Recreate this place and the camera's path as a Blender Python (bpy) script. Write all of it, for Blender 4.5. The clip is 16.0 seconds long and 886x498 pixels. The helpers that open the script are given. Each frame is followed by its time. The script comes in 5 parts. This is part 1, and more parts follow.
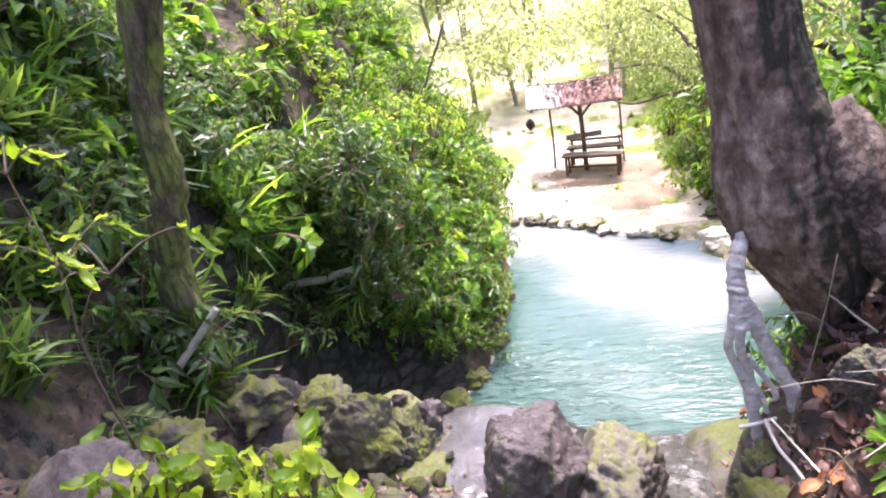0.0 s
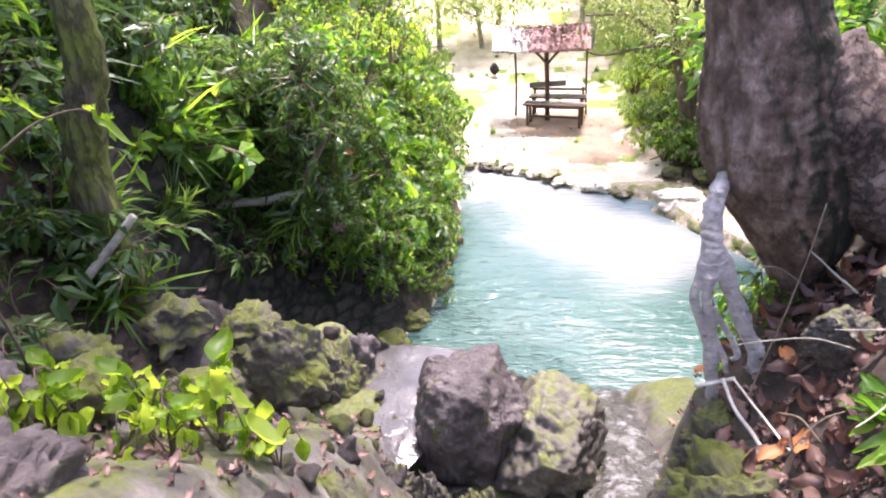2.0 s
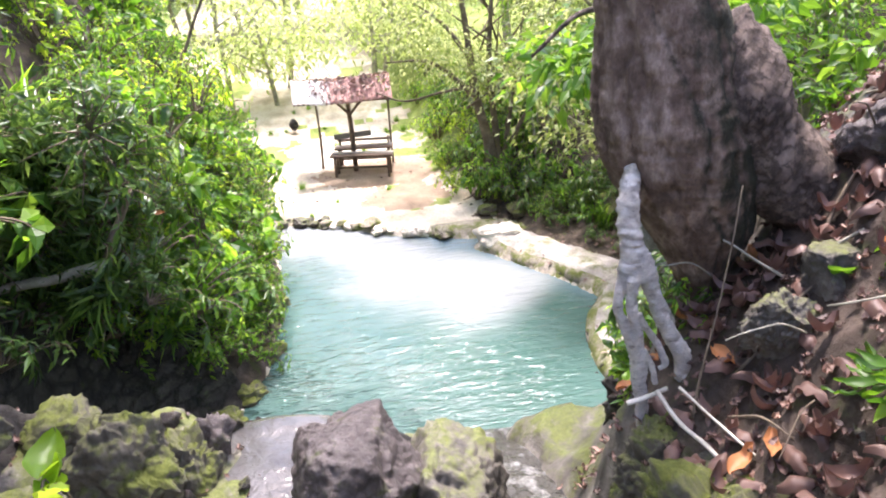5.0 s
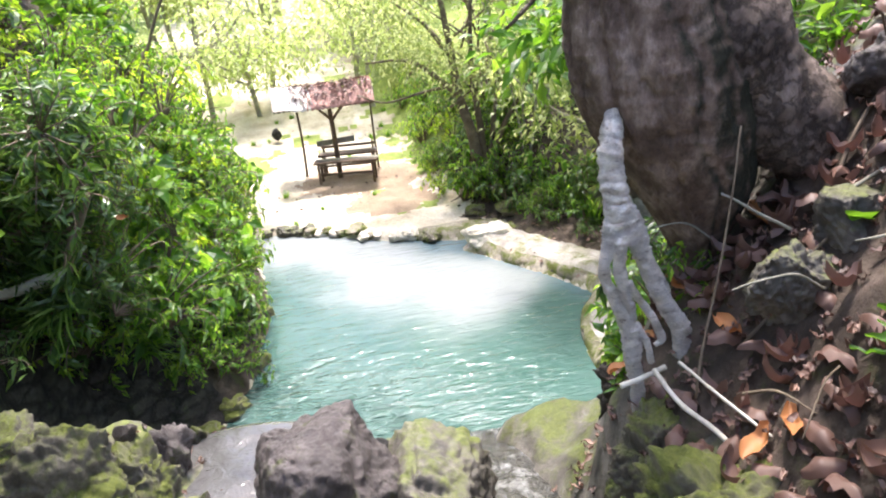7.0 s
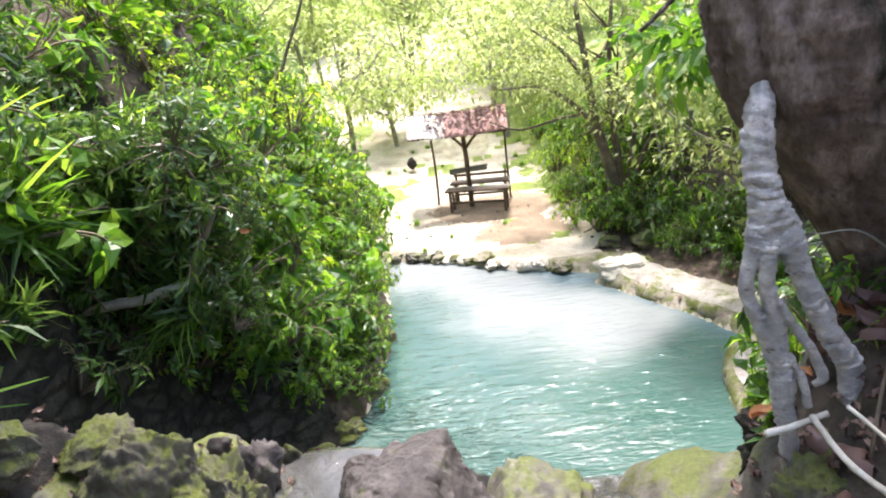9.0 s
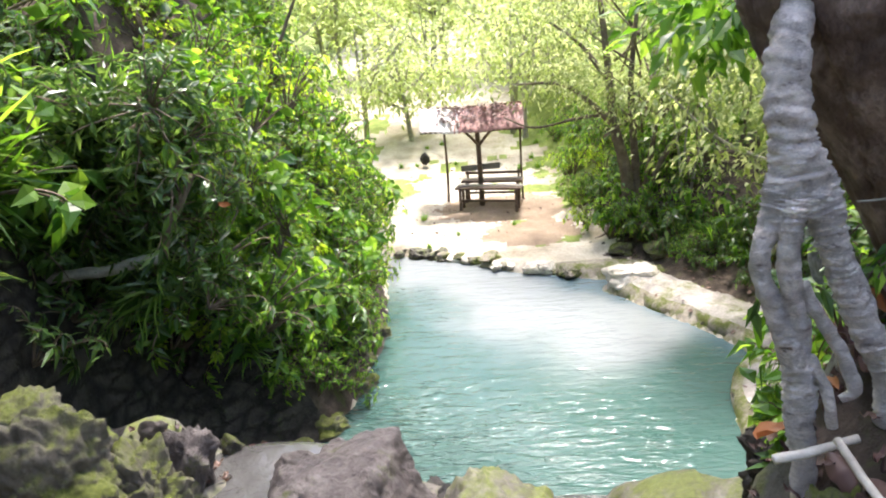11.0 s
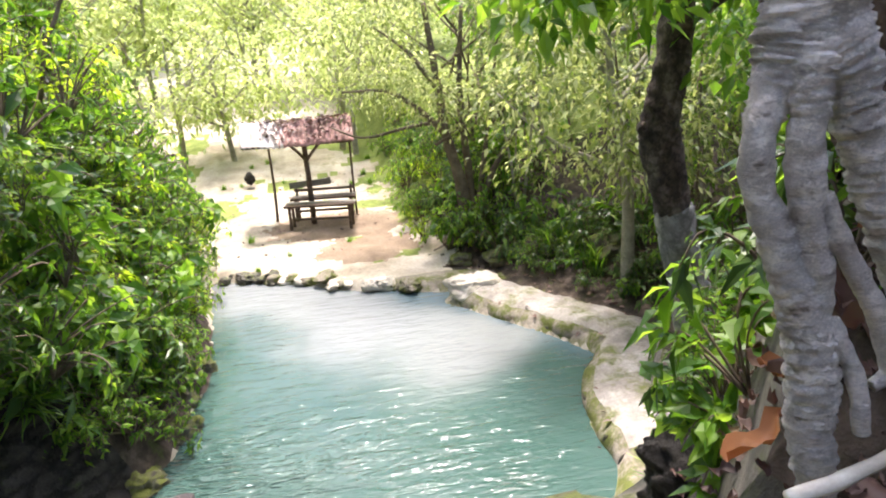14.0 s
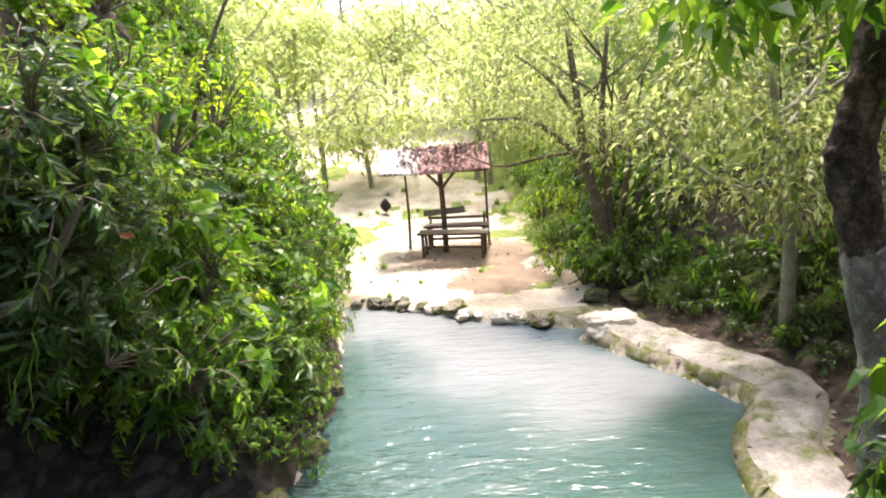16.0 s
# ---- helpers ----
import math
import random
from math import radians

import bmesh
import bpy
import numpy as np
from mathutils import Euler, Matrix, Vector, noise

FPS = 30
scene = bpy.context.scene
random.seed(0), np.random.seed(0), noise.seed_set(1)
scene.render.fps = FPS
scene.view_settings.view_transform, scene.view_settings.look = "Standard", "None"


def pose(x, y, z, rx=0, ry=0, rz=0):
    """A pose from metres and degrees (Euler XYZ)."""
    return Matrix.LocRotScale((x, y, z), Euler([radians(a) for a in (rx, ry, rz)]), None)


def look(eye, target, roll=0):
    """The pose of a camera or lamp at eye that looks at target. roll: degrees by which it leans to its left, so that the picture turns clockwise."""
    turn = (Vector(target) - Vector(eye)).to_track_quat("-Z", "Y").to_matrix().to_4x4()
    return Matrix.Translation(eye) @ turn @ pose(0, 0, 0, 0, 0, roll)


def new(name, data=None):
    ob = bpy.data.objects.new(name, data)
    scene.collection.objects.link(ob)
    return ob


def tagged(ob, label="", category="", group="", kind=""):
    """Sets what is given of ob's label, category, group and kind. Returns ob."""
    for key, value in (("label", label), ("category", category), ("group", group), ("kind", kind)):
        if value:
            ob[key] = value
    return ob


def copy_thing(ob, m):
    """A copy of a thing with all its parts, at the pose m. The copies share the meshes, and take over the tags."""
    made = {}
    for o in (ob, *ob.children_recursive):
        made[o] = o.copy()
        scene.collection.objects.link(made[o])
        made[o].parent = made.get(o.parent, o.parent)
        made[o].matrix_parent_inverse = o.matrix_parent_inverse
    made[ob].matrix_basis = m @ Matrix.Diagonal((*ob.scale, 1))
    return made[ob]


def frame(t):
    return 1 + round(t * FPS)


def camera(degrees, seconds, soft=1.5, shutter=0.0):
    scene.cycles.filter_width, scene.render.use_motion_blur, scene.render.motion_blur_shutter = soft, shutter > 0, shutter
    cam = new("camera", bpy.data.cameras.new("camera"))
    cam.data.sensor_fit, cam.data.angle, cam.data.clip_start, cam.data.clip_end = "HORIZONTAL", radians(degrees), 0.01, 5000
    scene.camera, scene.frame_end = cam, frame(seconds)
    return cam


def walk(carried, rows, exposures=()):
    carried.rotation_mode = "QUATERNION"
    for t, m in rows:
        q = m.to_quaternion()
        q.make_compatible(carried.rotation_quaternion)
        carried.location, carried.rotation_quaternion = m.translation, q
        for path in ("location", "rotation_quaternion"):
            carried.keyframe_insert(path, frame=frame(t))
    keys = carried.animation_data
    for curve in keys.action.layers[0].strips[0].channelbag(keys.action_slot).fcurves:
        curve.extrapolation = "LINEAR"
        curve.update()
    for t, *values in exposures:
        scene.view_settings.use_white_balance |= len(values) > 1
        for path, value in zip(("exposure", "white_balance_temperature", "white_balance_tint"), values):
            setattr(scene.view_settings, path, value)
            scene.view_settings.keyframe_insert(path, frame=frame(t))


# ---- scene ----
cam = camera(63.2, 16.0, 2.0)
PATH = [
    (0, (0.517, 0.729, 5.407), (0.091, 2.524, 4.636), -11.1),
    (0.5, (0.454, 0.801, 5.335), (0.089, 2.582, 4.501), -9.2),
    (1, (0.426, 0.874, 5.277), (0.118, 2.646, 4.401), -6.7),
    (1.5, (0.417, 0.93, 5.228), (0.13, 2.687, 4.316), -5.1),
    (2, (0.45, 1.018, 5.147), (0.156, 2.769, 4.226), -4.4),
    (2.5, (0.426, 1.076, 5.018), (0.12, 2.835, 4.117), -4.9),
    (3, (0.332, 1.168, 4.923), (0.042, 2.941, 4.044), -5.5),
    (3.5, (0.256, 1.22, 4.94), (0.042, 3.005, 4.066), -5.7),
    (4, (0.262, 1.3, 4.898), (0.193, 3.101, 4.032), -5.0),
    (4.5, (0.176, 1.349, 4.884), (0.258, 3.156, 4.031), -4.3),
    (5, (0.105, 1.393, 4.866), (0.353, 3.205, 4.057), -3.8),
    (5.2, (0.1, 1.418, 4.829), (0.408, 3.228, 4.037), -3.7),
    (7.3, (0.277, 1.643, 4.573), (0.508, 3.469, 3.79), -7.1),
    (7.5, (0.301, 1.654, 4.559), (0.454, 3.479, 3.755), -7.9),
    (8, (0.332, 1.722, 4.542), (0.374, 3.553, 3.739), -9.1),
    (8.5, (0.346, 1.808, 4.464), (0.311, 3.687, 3.78), -9.0),
    (10.8, (0.505, 2.22, 4.117), (0.322, 4.113, 3.499), -5.8),
    (11, (0.519, 2.26, 4.102), (0.385, 4.152, 3.467), -4.7),
    (11.5, (0.483, 2.348, 4.053), (0.523, 4.223, 3.357), -3.8),
    (12, (0.437, 2.399, 3.971), (0.588, 4.267, 3.272), -3.5),
    (12.5, (0.487, 2.506, 3.881), (0.704, 4.386, 3.235), -3.3),
    (13, (0.549, 2.604, 3.873), (0.837, 4.489, 3.271), -3.4),
    (13.5, (0.545, 2.73, 3.821), (0.88, 4.61, 3.227), -3.6),
    (14, (0.55, 2.847, 3.779), (0.868, 4.727, 3.175), -4.0),
    (14.5, (0.571, 2.895, 3.727), (0.791, 4.788, 3.121), -4.6),
    (15, (0.568, 2.967, 3.728), (0.711, 4.872, 3.134), -4.6),
    (15.5, (0.526, 3.043, 3.679), (0.572, 4.973, 3.155), -4.4),
    (16, (0.511, 3.153, 3.681), (0.484, 5.091, 3.187), -4.4),
]
EXPOSURE = [(0, 2.6, 6150, 32), (3.5, 2.58, 6150, 29), (8, 2.36, 6200, 15), (12, 2.2, 6250, 16), (16, 2.1, 6600, 20)]
walk(cam, [(t, look(eye, target, roll)) for t, eye, target, roll in PATH], EXPOSURE)

# ---- world, sun, exposure ----
world = bpy.data.worlds.new("world")
scene.world = world
world.use_nodes = True
wn = world.node_tree.nodes
sky = wn.new("ShaderNodeTexSky")
sky.sky_type = "NISHITA"
sky.sun_disc = False
sky.dust_density = 4.0
SUN_ELEV, SUN_AZ = 70, 14          # the sun stands high, a little beyond the pool
sky.sun_elevation, sky.sun_rotation = radians(SUN_ELEV), radians(SUN_AZ)
world.node_tree.links.new(sky.outputs["Color"], wn["Background"].inputs["Color"])
wn["Background"].inputs["Strength"].default_value = 0.15
sun = new("sun", bpy.data.lights.new("sun", "SUN"))
sun.data.energy, sun.data.angle, sun.data.color = 2.1, radians(6), (1.0, 0.94, 0.84)
s_dir = Vector((math.sin(radians(SUN_AZ)) * math.cos(radians(SUN_ELEV)), math.cos(radians(SUN_AZ)) * math.cos(radians(SUN_ELEV)), math.sin(radians(SUN_ELEV))))
sun.matrix_world = look(s_dir * 40, (0, 0, 0))


# ---- materials ----
def nodes_of(name):
    m = bpy.data.materials.new(name)
    m.use_nodes = True
    return m, m.node_tree.nodes, m.node_tree.links, m.node_tree.nodes["Principled BSDF"]


def ramp(n, stops):
    r = n.new("ShaderNodeValToRGB")
    e = r.color_ramp.elements
    while len(e) < len(stops):
        e.new(0.5)
    for el, (p, c) in zip(e, stops):
        el.position, el.color = p, (*c, 1)
    return r


def noise_tex(n, l, coord, scale, detail=6, rough=0.6, stretch=None, dist=0.0):
    t = n.new("ShaderNodeTexNoise")
    t.inputs["Scale"].default_value, t.inputs["Detail"].default_value = scale, detail
    t.inputs["Roughness"].default_value, t.inputs["Distortion"].default_value = rough, dist
    if stretch:
        mp = n.new("ShaderNodeMapping")
        mp.inputs["Scale"].default_value = stretch
        l.new(coord, mp.inputs["Vector"])
        coord = mp.outputs["Vector"]
    l.new(coord, t.inputs["Vector"])
    return t


def surface(name, stops, scale=3.0, fine=30.0, rough=0.85, bump=0.5, depth=0.02, stretch=None, moss=None, moss_at=(0.5, 0.62), spec=0.3, up=False, crack=None):
    """Weathered matt surface: a ramp over coarse noise, grain over it, relief, and moss patches if wanted."""
    m, n, l, p = nodes_of(name)
    co = n.new("ShaderNodeTexCoord").outputs["Object"]
    big, small = noise_tex(n, l, co, scale, 8, 0.65, stretch), noise_tex(n, l, co, fine, 6, 0.7, stretch)
    r = ramp(n, stops)
    mix = n.new("ShaderNodeMix")
    mix.data_type, mix.blend_type = "RGBA", "OVERLAY"
    mix.inputs["Factor"].default_value = 0.55
    l.new(big.outputs["Fac"], r.inputs["Fac"])
    l.new(r.outputs["Color"], mix.inputs["A"])
    l.new(small.outputs["Fac"], mix.inputs["B"])
    colour = mix.outputs["Result"]
    if moss:
        patch = noise_tex(n, l, co, scale * 0.9, 7, 0.7)
        fac = patch.outputs["Fac"]
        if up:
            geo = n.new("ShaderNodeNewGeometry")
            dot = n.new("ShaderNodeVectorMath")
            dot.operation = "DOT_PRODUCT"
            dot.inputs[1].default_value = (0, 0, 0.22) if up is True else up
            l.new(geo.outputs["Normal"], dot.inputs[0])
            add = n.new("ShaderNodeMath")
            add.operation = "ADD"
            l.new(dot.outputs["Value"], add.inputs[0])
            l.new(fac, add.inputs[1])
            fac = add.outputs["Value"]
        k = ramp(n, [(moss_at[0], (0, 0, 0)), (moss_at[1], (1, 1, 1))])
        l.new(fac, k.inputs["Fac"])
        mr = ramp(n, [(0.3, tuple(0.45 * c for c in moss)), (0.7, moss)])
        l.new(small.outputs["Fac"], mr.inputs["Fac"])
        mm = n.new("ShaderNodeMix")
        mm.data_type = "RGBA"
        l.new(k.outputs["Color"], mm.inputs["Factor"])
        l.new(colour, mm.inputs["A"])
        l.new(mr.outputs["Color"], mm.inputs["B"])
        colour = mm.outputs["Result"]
    if crack:
        vo = n.new("ShaderNodeTexVoronoi")
        vo.feature = "DISTANCE_TO_EDGE"
        vo.inputs["Scale"].default_value = crack[0]
        mp = n.new("ShaderNodeMapping")
        mp.inputs["Scale"].default_value = crack[1]
        warp = n.new("ShaderNodeVectorMath")
        warp.operation = "MULTIPLY_ADD"
        l.new(small.outputs["Color"], warp.inputs[0])
        warp.inputs[1].default_value = (0.12, 0.12, 0.12)
        l.new(co, warp.inputs[2])
        l.new(warp.outputs["Vector"], mp.inputs["Vector"])
        l.new(mp.outputs["Vector"], vo.inputs["Vector"])
        kr = ramp(n, [(0.0, (1 - crack[2],) * 3), (0.16, (1, 1, 1))])
        l.new(vo.outputs["Distance"], kr.inputs["Fac"])
        km = n.new("ShaderNodeMix")
        km.data_type, km.blend_type = "RGBA", "MULTIPLY"
        km.inputs["Factor"].default_value = 1.0
        l.new(colour, km.inputs["A"])
        l.new(kr.outputs["Color"], km.inputs["B"])
        colour = km.outputs["Result"]
    l.new(colour, p.inputs["Base Color"])
    p.inputs["Roughness"].default_value = rough
    p.inputs["Specular IOR Level"].default_value = spec
    b1, b2 = n.new("ShaderNodeBump"), n.new("ShaderNodeBump")
    b1.inputs["Strength"].default_value, b1.inputs["Distance"].default_value = bump, depth
    b2.inputs["Strength"].default_value, b2.inputs["Distance"].default_value = bump, depth * 0.3
    l.new(big.outputs["Fac"], b1.inputs["Height"])
    l.new(small.outputs["Fac"], b2.inputs["Height"])
    l.new(b1.outputs["Normal"], b2.inputs["Normal"])
    last = b2
    if crack:
        last = n.new("ShaderNodeBump")
        last.inputs["Strength"].default_value, last.inputs["Distance"].default_value = 0.8, depth * 0.7
        l.new(kr.outputs["Color"], last.inputs["Height"])
        l.new(b2.outputs["Normal"], last.inputs["Normal"])
    l.new(last.outputs["Normal"], p.inputs["Normal"])
    return m


def leaf_mat(name, dark, mid, light, rough=0.4, glow=0.45):
    """Thin leaf: glossy skin over a translucent body, each leaf of its own tint."""
    m, n, l, p = nodes_of(name)
    geo = n.new("ShaderNodeNewGeometry")
    r = ramp(n, [(0.0, dark), (0.55, mid), (1.0, light)])
    l.new(geo.outputs["Random Per Island"], r.inputs["Fac"])
    co = n.new("ShaderNodeTexCoord").outputs["Object"]
    t = noise_tex(n, l, co, 1.3, 3)
    mix = n.new("ShaderNodeMix")
    mix.data_type, mix.blend_type = "RGBA", "OVERLAY"
    mix.inputs["Factor"].default_value = 0.5
    l.new(r.outputs["Color"], mix.inputs["A"])
    l.new(t.outputs["Fac"], mix.inputs["B"])
    l.new(mix.outputs["Result"], p.inputs["Base Color"])
    p.inputs["Roughness"].default_value = rough
    tr = n.new("ShaderNodeBsdfTranslucent")
    hs = n.new("ShaderNodeHueSaturation")
    hs.inputs["Hue"].default_value, hs.inputs["Saturation"].default_value, hs.inputs["Value"].default_value = 0.48, 1.08, 1.85
    l.new(mix.outputs["Result"], hs.inputs["Color"])
    l.new(hs.outputs["Color"], tr.inputs["Color"])
    ms = n.new("ShaderNodeMixShader")
    ms.inputs["Fac"].default_value = glow
    l.new(p.outputs["BSDF"], ms.inputs[1])
    l.new(tr.outputs["BSDF"], ms.inputs[2])
    l.new(ms.outputs["Shader"], n["Material Output"].inputs["Surface"])
    return m


def water_mat(name, deep, shallow, rough=0.04, scale=(7.0, 11.0, 1.0), bump=0.25, dist=0.02, tone=0.45, stops=(0.35, 0.65), calm=None):
    m, n, l, p = nodes_of(name)
    co = n.new("ShaderNodeTexCoord").outputs["Object"]
    t = noise_tex(n, l, co, tone, 6, 0.6)
    r = ramp(n, [(stops[0], deep), (stops[1], shallow)])
    l.new(t.outputs["Fac"], r.inputs["Fac"])
    l.new(r.outputs["Color"], p.inputs["Base Color"])
    p.inputs["Roughness"].default_value, p.inputs["IOR"].default_value = rough, 1.33
    w1 = noise_tex(n, l, co, 1.0, 3, 0.5, scale, 0.6)
    w2 = noise_tex(n, l, co, 2.6, 3, 0.5, scale, 0.4)
    b1, b2 = n.new("ShaderNodeBump"), n.new("ShaderNodeBump")
    b1.inputs["Strength"].default_value, b1.inputs["Distance"].default_value = bump, dist
    b2.inputs["Strength"].default_value, b2.inputs["Distance"].default_value = bump, dist * 0.35
    if calm:
        gust = noise_tex(n, l, co, 0.7, 3)

        def across(direction, wander, lo, hi, to=(0.0, 1.0)):
            """A soft step along a direction over the pool, its edge wandering with the noise."""
            d_, a_, m_ = n.new("ShaderNodeVectorMath"), n.new("ShaderNodeMath"), n.new("ShaderNodeMapRange")
            d_.operation, a_.operation, m_.interpolation_type = "DOT_PRODUCT", "MULTIPLY_ADD", "SMOOTHSTEP"
            d_.inputs[1].default_value = direction
            l.new(co, d_.inputs[0])
            l.new(gust.outputs["Fac"], a_.inputs[0])
            a_.inputs[1].default_value = wander
            l.new(d_.outputs["Value"], a_.inputs[2])
            m_.inputs["From Min"].default_value, m_.inputs["From Max"].default_value = lo, hi
            m_.inputs["To Min"].default_value, m_.inputs["To Max"].default_value = to
            l.new(a_.outputs["Value"], m_.inputs["Value"])
            return m_.outputs["Result"]

        def times(a, b):
            q_ = n.new("ShaderNodeMath")
            q_.operation = "MULTIPLY"
            l.new(a, q_.inputs[0])
            l.new(b, q_.inputs[1])
            return q_.outputs["Value"]

        def tint(below, fac, c):
            q_ = n.new("ShaderNodeMix")
            q_.data_type = "RGBA"
            l.new(fac, q_.inputs["Factor"])
            l.new(below, q_.inputs["A"])
            q_.inputs["B"].default_value = (*c, 1)
            return q_.outputs["Result"]
        # ripples die down away from the fall
        strength = across((0.9, 1.0, 0), 4.0, calm[0], calm[1], (bump, bump * 0.25))
        for q_ in (b1, b2):
            l.new(strength, q_.inputs["Strength"])
        # blue tint in the far cove; the sunlit band is painted into the colour
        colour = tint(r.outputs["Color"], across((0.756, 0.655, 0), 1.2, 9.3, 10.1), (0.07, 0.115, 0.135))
        sun_patch = times(across((0.756, 0.655, 0), 1.8, 7.6, 9.2), across((0.756, 0.655, 0), 1.2, 9.6, 10.2, (1.0, 0.15)))
        sun_patch = times(sun_patch, across((0.655, -0.756, 0), 0.8, -6.0, -5.3, (1.0, 0.0)))
        colour = tint(colour, sun_patch, (0.18, 0.197, 0.197))
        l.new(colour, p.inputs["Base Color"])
    l.new(w1.outputs["Fac"], b1.inputs["Height"])
    l.new(w2.outputs["Fac"], b2.inputs["Height"])
    l.new(b1.outputs["Normal"], b2.inputs["Normal"])
    l.new(b2.outputs["Normal"], p.inputs["Normal"])
    return m


MOSS = (0.13, 0.15, 0.035)
M_ROCK = surface("wet_travertine", [(0.3, (0.028, 0.025, 0.022)), (0.5, (0.1, 0.09, 0.075)), (0.72, (0.25, 0.225, 0.195))], 5, 38, 0.6, 0.9, 0.03, moss=MOSS, moss_at=(0.62, 0.76), up=True)
M_MOSSY = surface("mossy_rock", [(0.3, (0.05, 0.045, 0.035)), (0.7, (0.2, 0.18, 0.14))], 4, 60, 0.95, 1.0, 0.03, moss=(0.125, 0.145, 0.03), moss_at=(0.52, 0.72), up=True)
M_PINK = surface("pinkish_limestone", [(0.3, (0.045, 0.037, 0.034)), (0.5, (0.105, 0.088, 0.082)), (0.72, (0.19, 0.165, 0.155))], 7, 55, 0.5, 1.0, 0.045, moss=(0.13, 0.15, 0.04), moss_at=(0.56, 0.68))
# dark wet rock, with the shade of the hollow put into its colour
M_DARK = surface("dark_wet_shaded_rock", [(0.3, (0.01, 0.009, 0.008)), (0.7, (0.058, 0.05, 0.041))], 5, 40, 0.75, 0.9, 0.03, moss=(0.07, 0.1, 0.02), moss_at=(0.6, 0.75), crack=(3, (1, 1, 2.6), 0.7))
M_PALE = surface("pale_limestone", [(0.3, (0.4, 0.36, 0.29)), (0.55, (0.62, 0.57, 0.48)), (0.75, (0.75, 0.71, 0.62))], 2.2, 28, 0.9, 0.6, 0.02, moss=(0.28, 0.28, 0.07), moss_at=(0.6, 0.75))
M_LEDGE = surface("mossy_calcite_rim", [(0.3, (0.13, 0.11, 0.085)), (0.7, (0.36, 0.32, 0.26))], 4, 34, 0.85, 0.8, 0.02, moss=(0.14, 0.16, 0.035), moss_at=(0.43, 0.57))
M_RIMTOP = surface("worn_calcite_path", [(0.3, (0.15, 0.135, 0.115)), (0.5, (0.29, 0.265, 0.235)), (0.72, (0.46, 0.43, 0.39))], 2.5, 30, 0.85, 0.9, 0.03, moss=(0.15, 0.165, 0.045), moss_at=(0.5, 0.64))
M_PATH = surface("trodden_limestone_ground", [(0.3, (0.2, 0.165, 0.115)), (0.5, (0.38, 0.34, 0.27)), (0.7, (0.5, 0.455, 0.385))], 0.9, 22, 0.95, 0.5, 0.02, moss=(0.25, 0.24, 0.09), moss_at=(0.58, 0.72))
M_BROWN = surface("brown_earth", [(0.3, (0.15, 0.11, 0.075)), (0.7, (0.3, 0.23, 0.165))], 1.6, 30, 0.95, 0.5, 0.02)
M_SOIL = surface("forest_floor", [(0.3, (0.024, 0.019, 0.014)), (0.5, (0.06, 0.045, 0.034)), (0.72, (0.15, 0.115, 0.09))], 6, 50, 0.95, 1.0, 0.03, moss=(0.08, 0.1, 0.025), moss_at=(0.56, 0.7))
M_GREEN = surface("sunlit_undergrowth", [(0.3, (0.08, 0.12, 0.02)), (0.7, (0.24, 0.28, 0.08))], 1.2, 14, 0.95, 1.0, 0.05)
# dark side: blackish moss, with the trunk's shade put into the same colour
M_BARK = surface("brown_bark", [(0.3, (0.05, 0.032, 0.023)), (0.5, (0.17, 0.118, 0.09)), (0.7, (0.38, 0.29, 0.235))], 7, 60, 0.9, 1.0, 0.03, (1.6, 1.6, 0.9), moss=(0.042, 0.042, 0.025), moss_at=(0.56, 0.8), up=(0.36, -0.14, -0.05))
M_DARKBARK = surface("dark_bark", [(0.3, (0.045, 0.033, 0.026)), (0.5, (0.13, 0.097, 0.078)), (0.72, (0.28, 0.22, 0.18))], 9, 45, 0.9, 1.0, 0.02, (1, 1, 0.6), moss=(0.08, 0.09, 0.03), moss_at=(0.6, 0.74), crack=(12, (1, 1, 1.8), 0.5))
M_MOSSBARK = surface("mossy_bark", [(0.3, (0.06, 0.05, 0.03)), (0.7, (0.17, 0.14, 0.09))], 5, 30, 0.95, 1.0, 0.02, (1, 1, 0.4), moss=(0.17, 0.195, 0.04), moss_at=(0.4, 0.55), crack=(12, (1, 1, 0.3), 0.5))
M_ROOT = surface("grey_root_bark", [(0.3, (0.26, 0.21, 0.17)), (0.4, (0.74, 0.66, 0.57)), (0.55, (0.94, 0.87, 0.78))], 26, 130, 0.9, 1.0, 0.016, (1, 1, 2.2), crack=(15, (0.8, 0.8, 2.6), 0.32))
M_GREYBARK = surface("grey_painted_bark", [(0.3, (0.2, 0.185, 0.17)), (0.7, (0.52, 0.49, 0.45))], 6, 40, 0.9, 0.8, 0.015, crack=(12, (1, 1, 0.6), 0.4))
M_TWIG = surface("thin_bark", [(0.3, (0.07, 0.05, 0.035)), (0.7, (0.2, 0.16, 0.11))], 6, 40, 0.9, 0.6, 0.01)
M_PALEWOOD = surface("peeled_stick", [(0.3, (0.42, 0.38, 0.3)), (0.7, (0.7, 0.66, 0.56))], 8, 50, 0.8, 0.5, 0.005)
M_LOG = surface("weathered_log", [(0.3, (0.16, 0.15, 0.11)), (0.7, (0.36, 0.34, 0.27))], 6, 40, 0.9, 0.8, 0.01)
M_WOOD = surface("dark_weathered_timber", [(0.3, (0.05, 0.035, 0.025)), (0.7, (0.16, 0.11, 0.08))], 5, 40, 0.85, 0.6, 0.01, (0.4, 3, 3))
M_GREYWOOD = surface("grey_weathered_plank", [(0.3, (0.1, 0.095, 0.08)), (0.7, (0.27, 0.25, 0.21))], 5, 40, 0.85, 0.6, 0.01, (0.4, 3, 3))
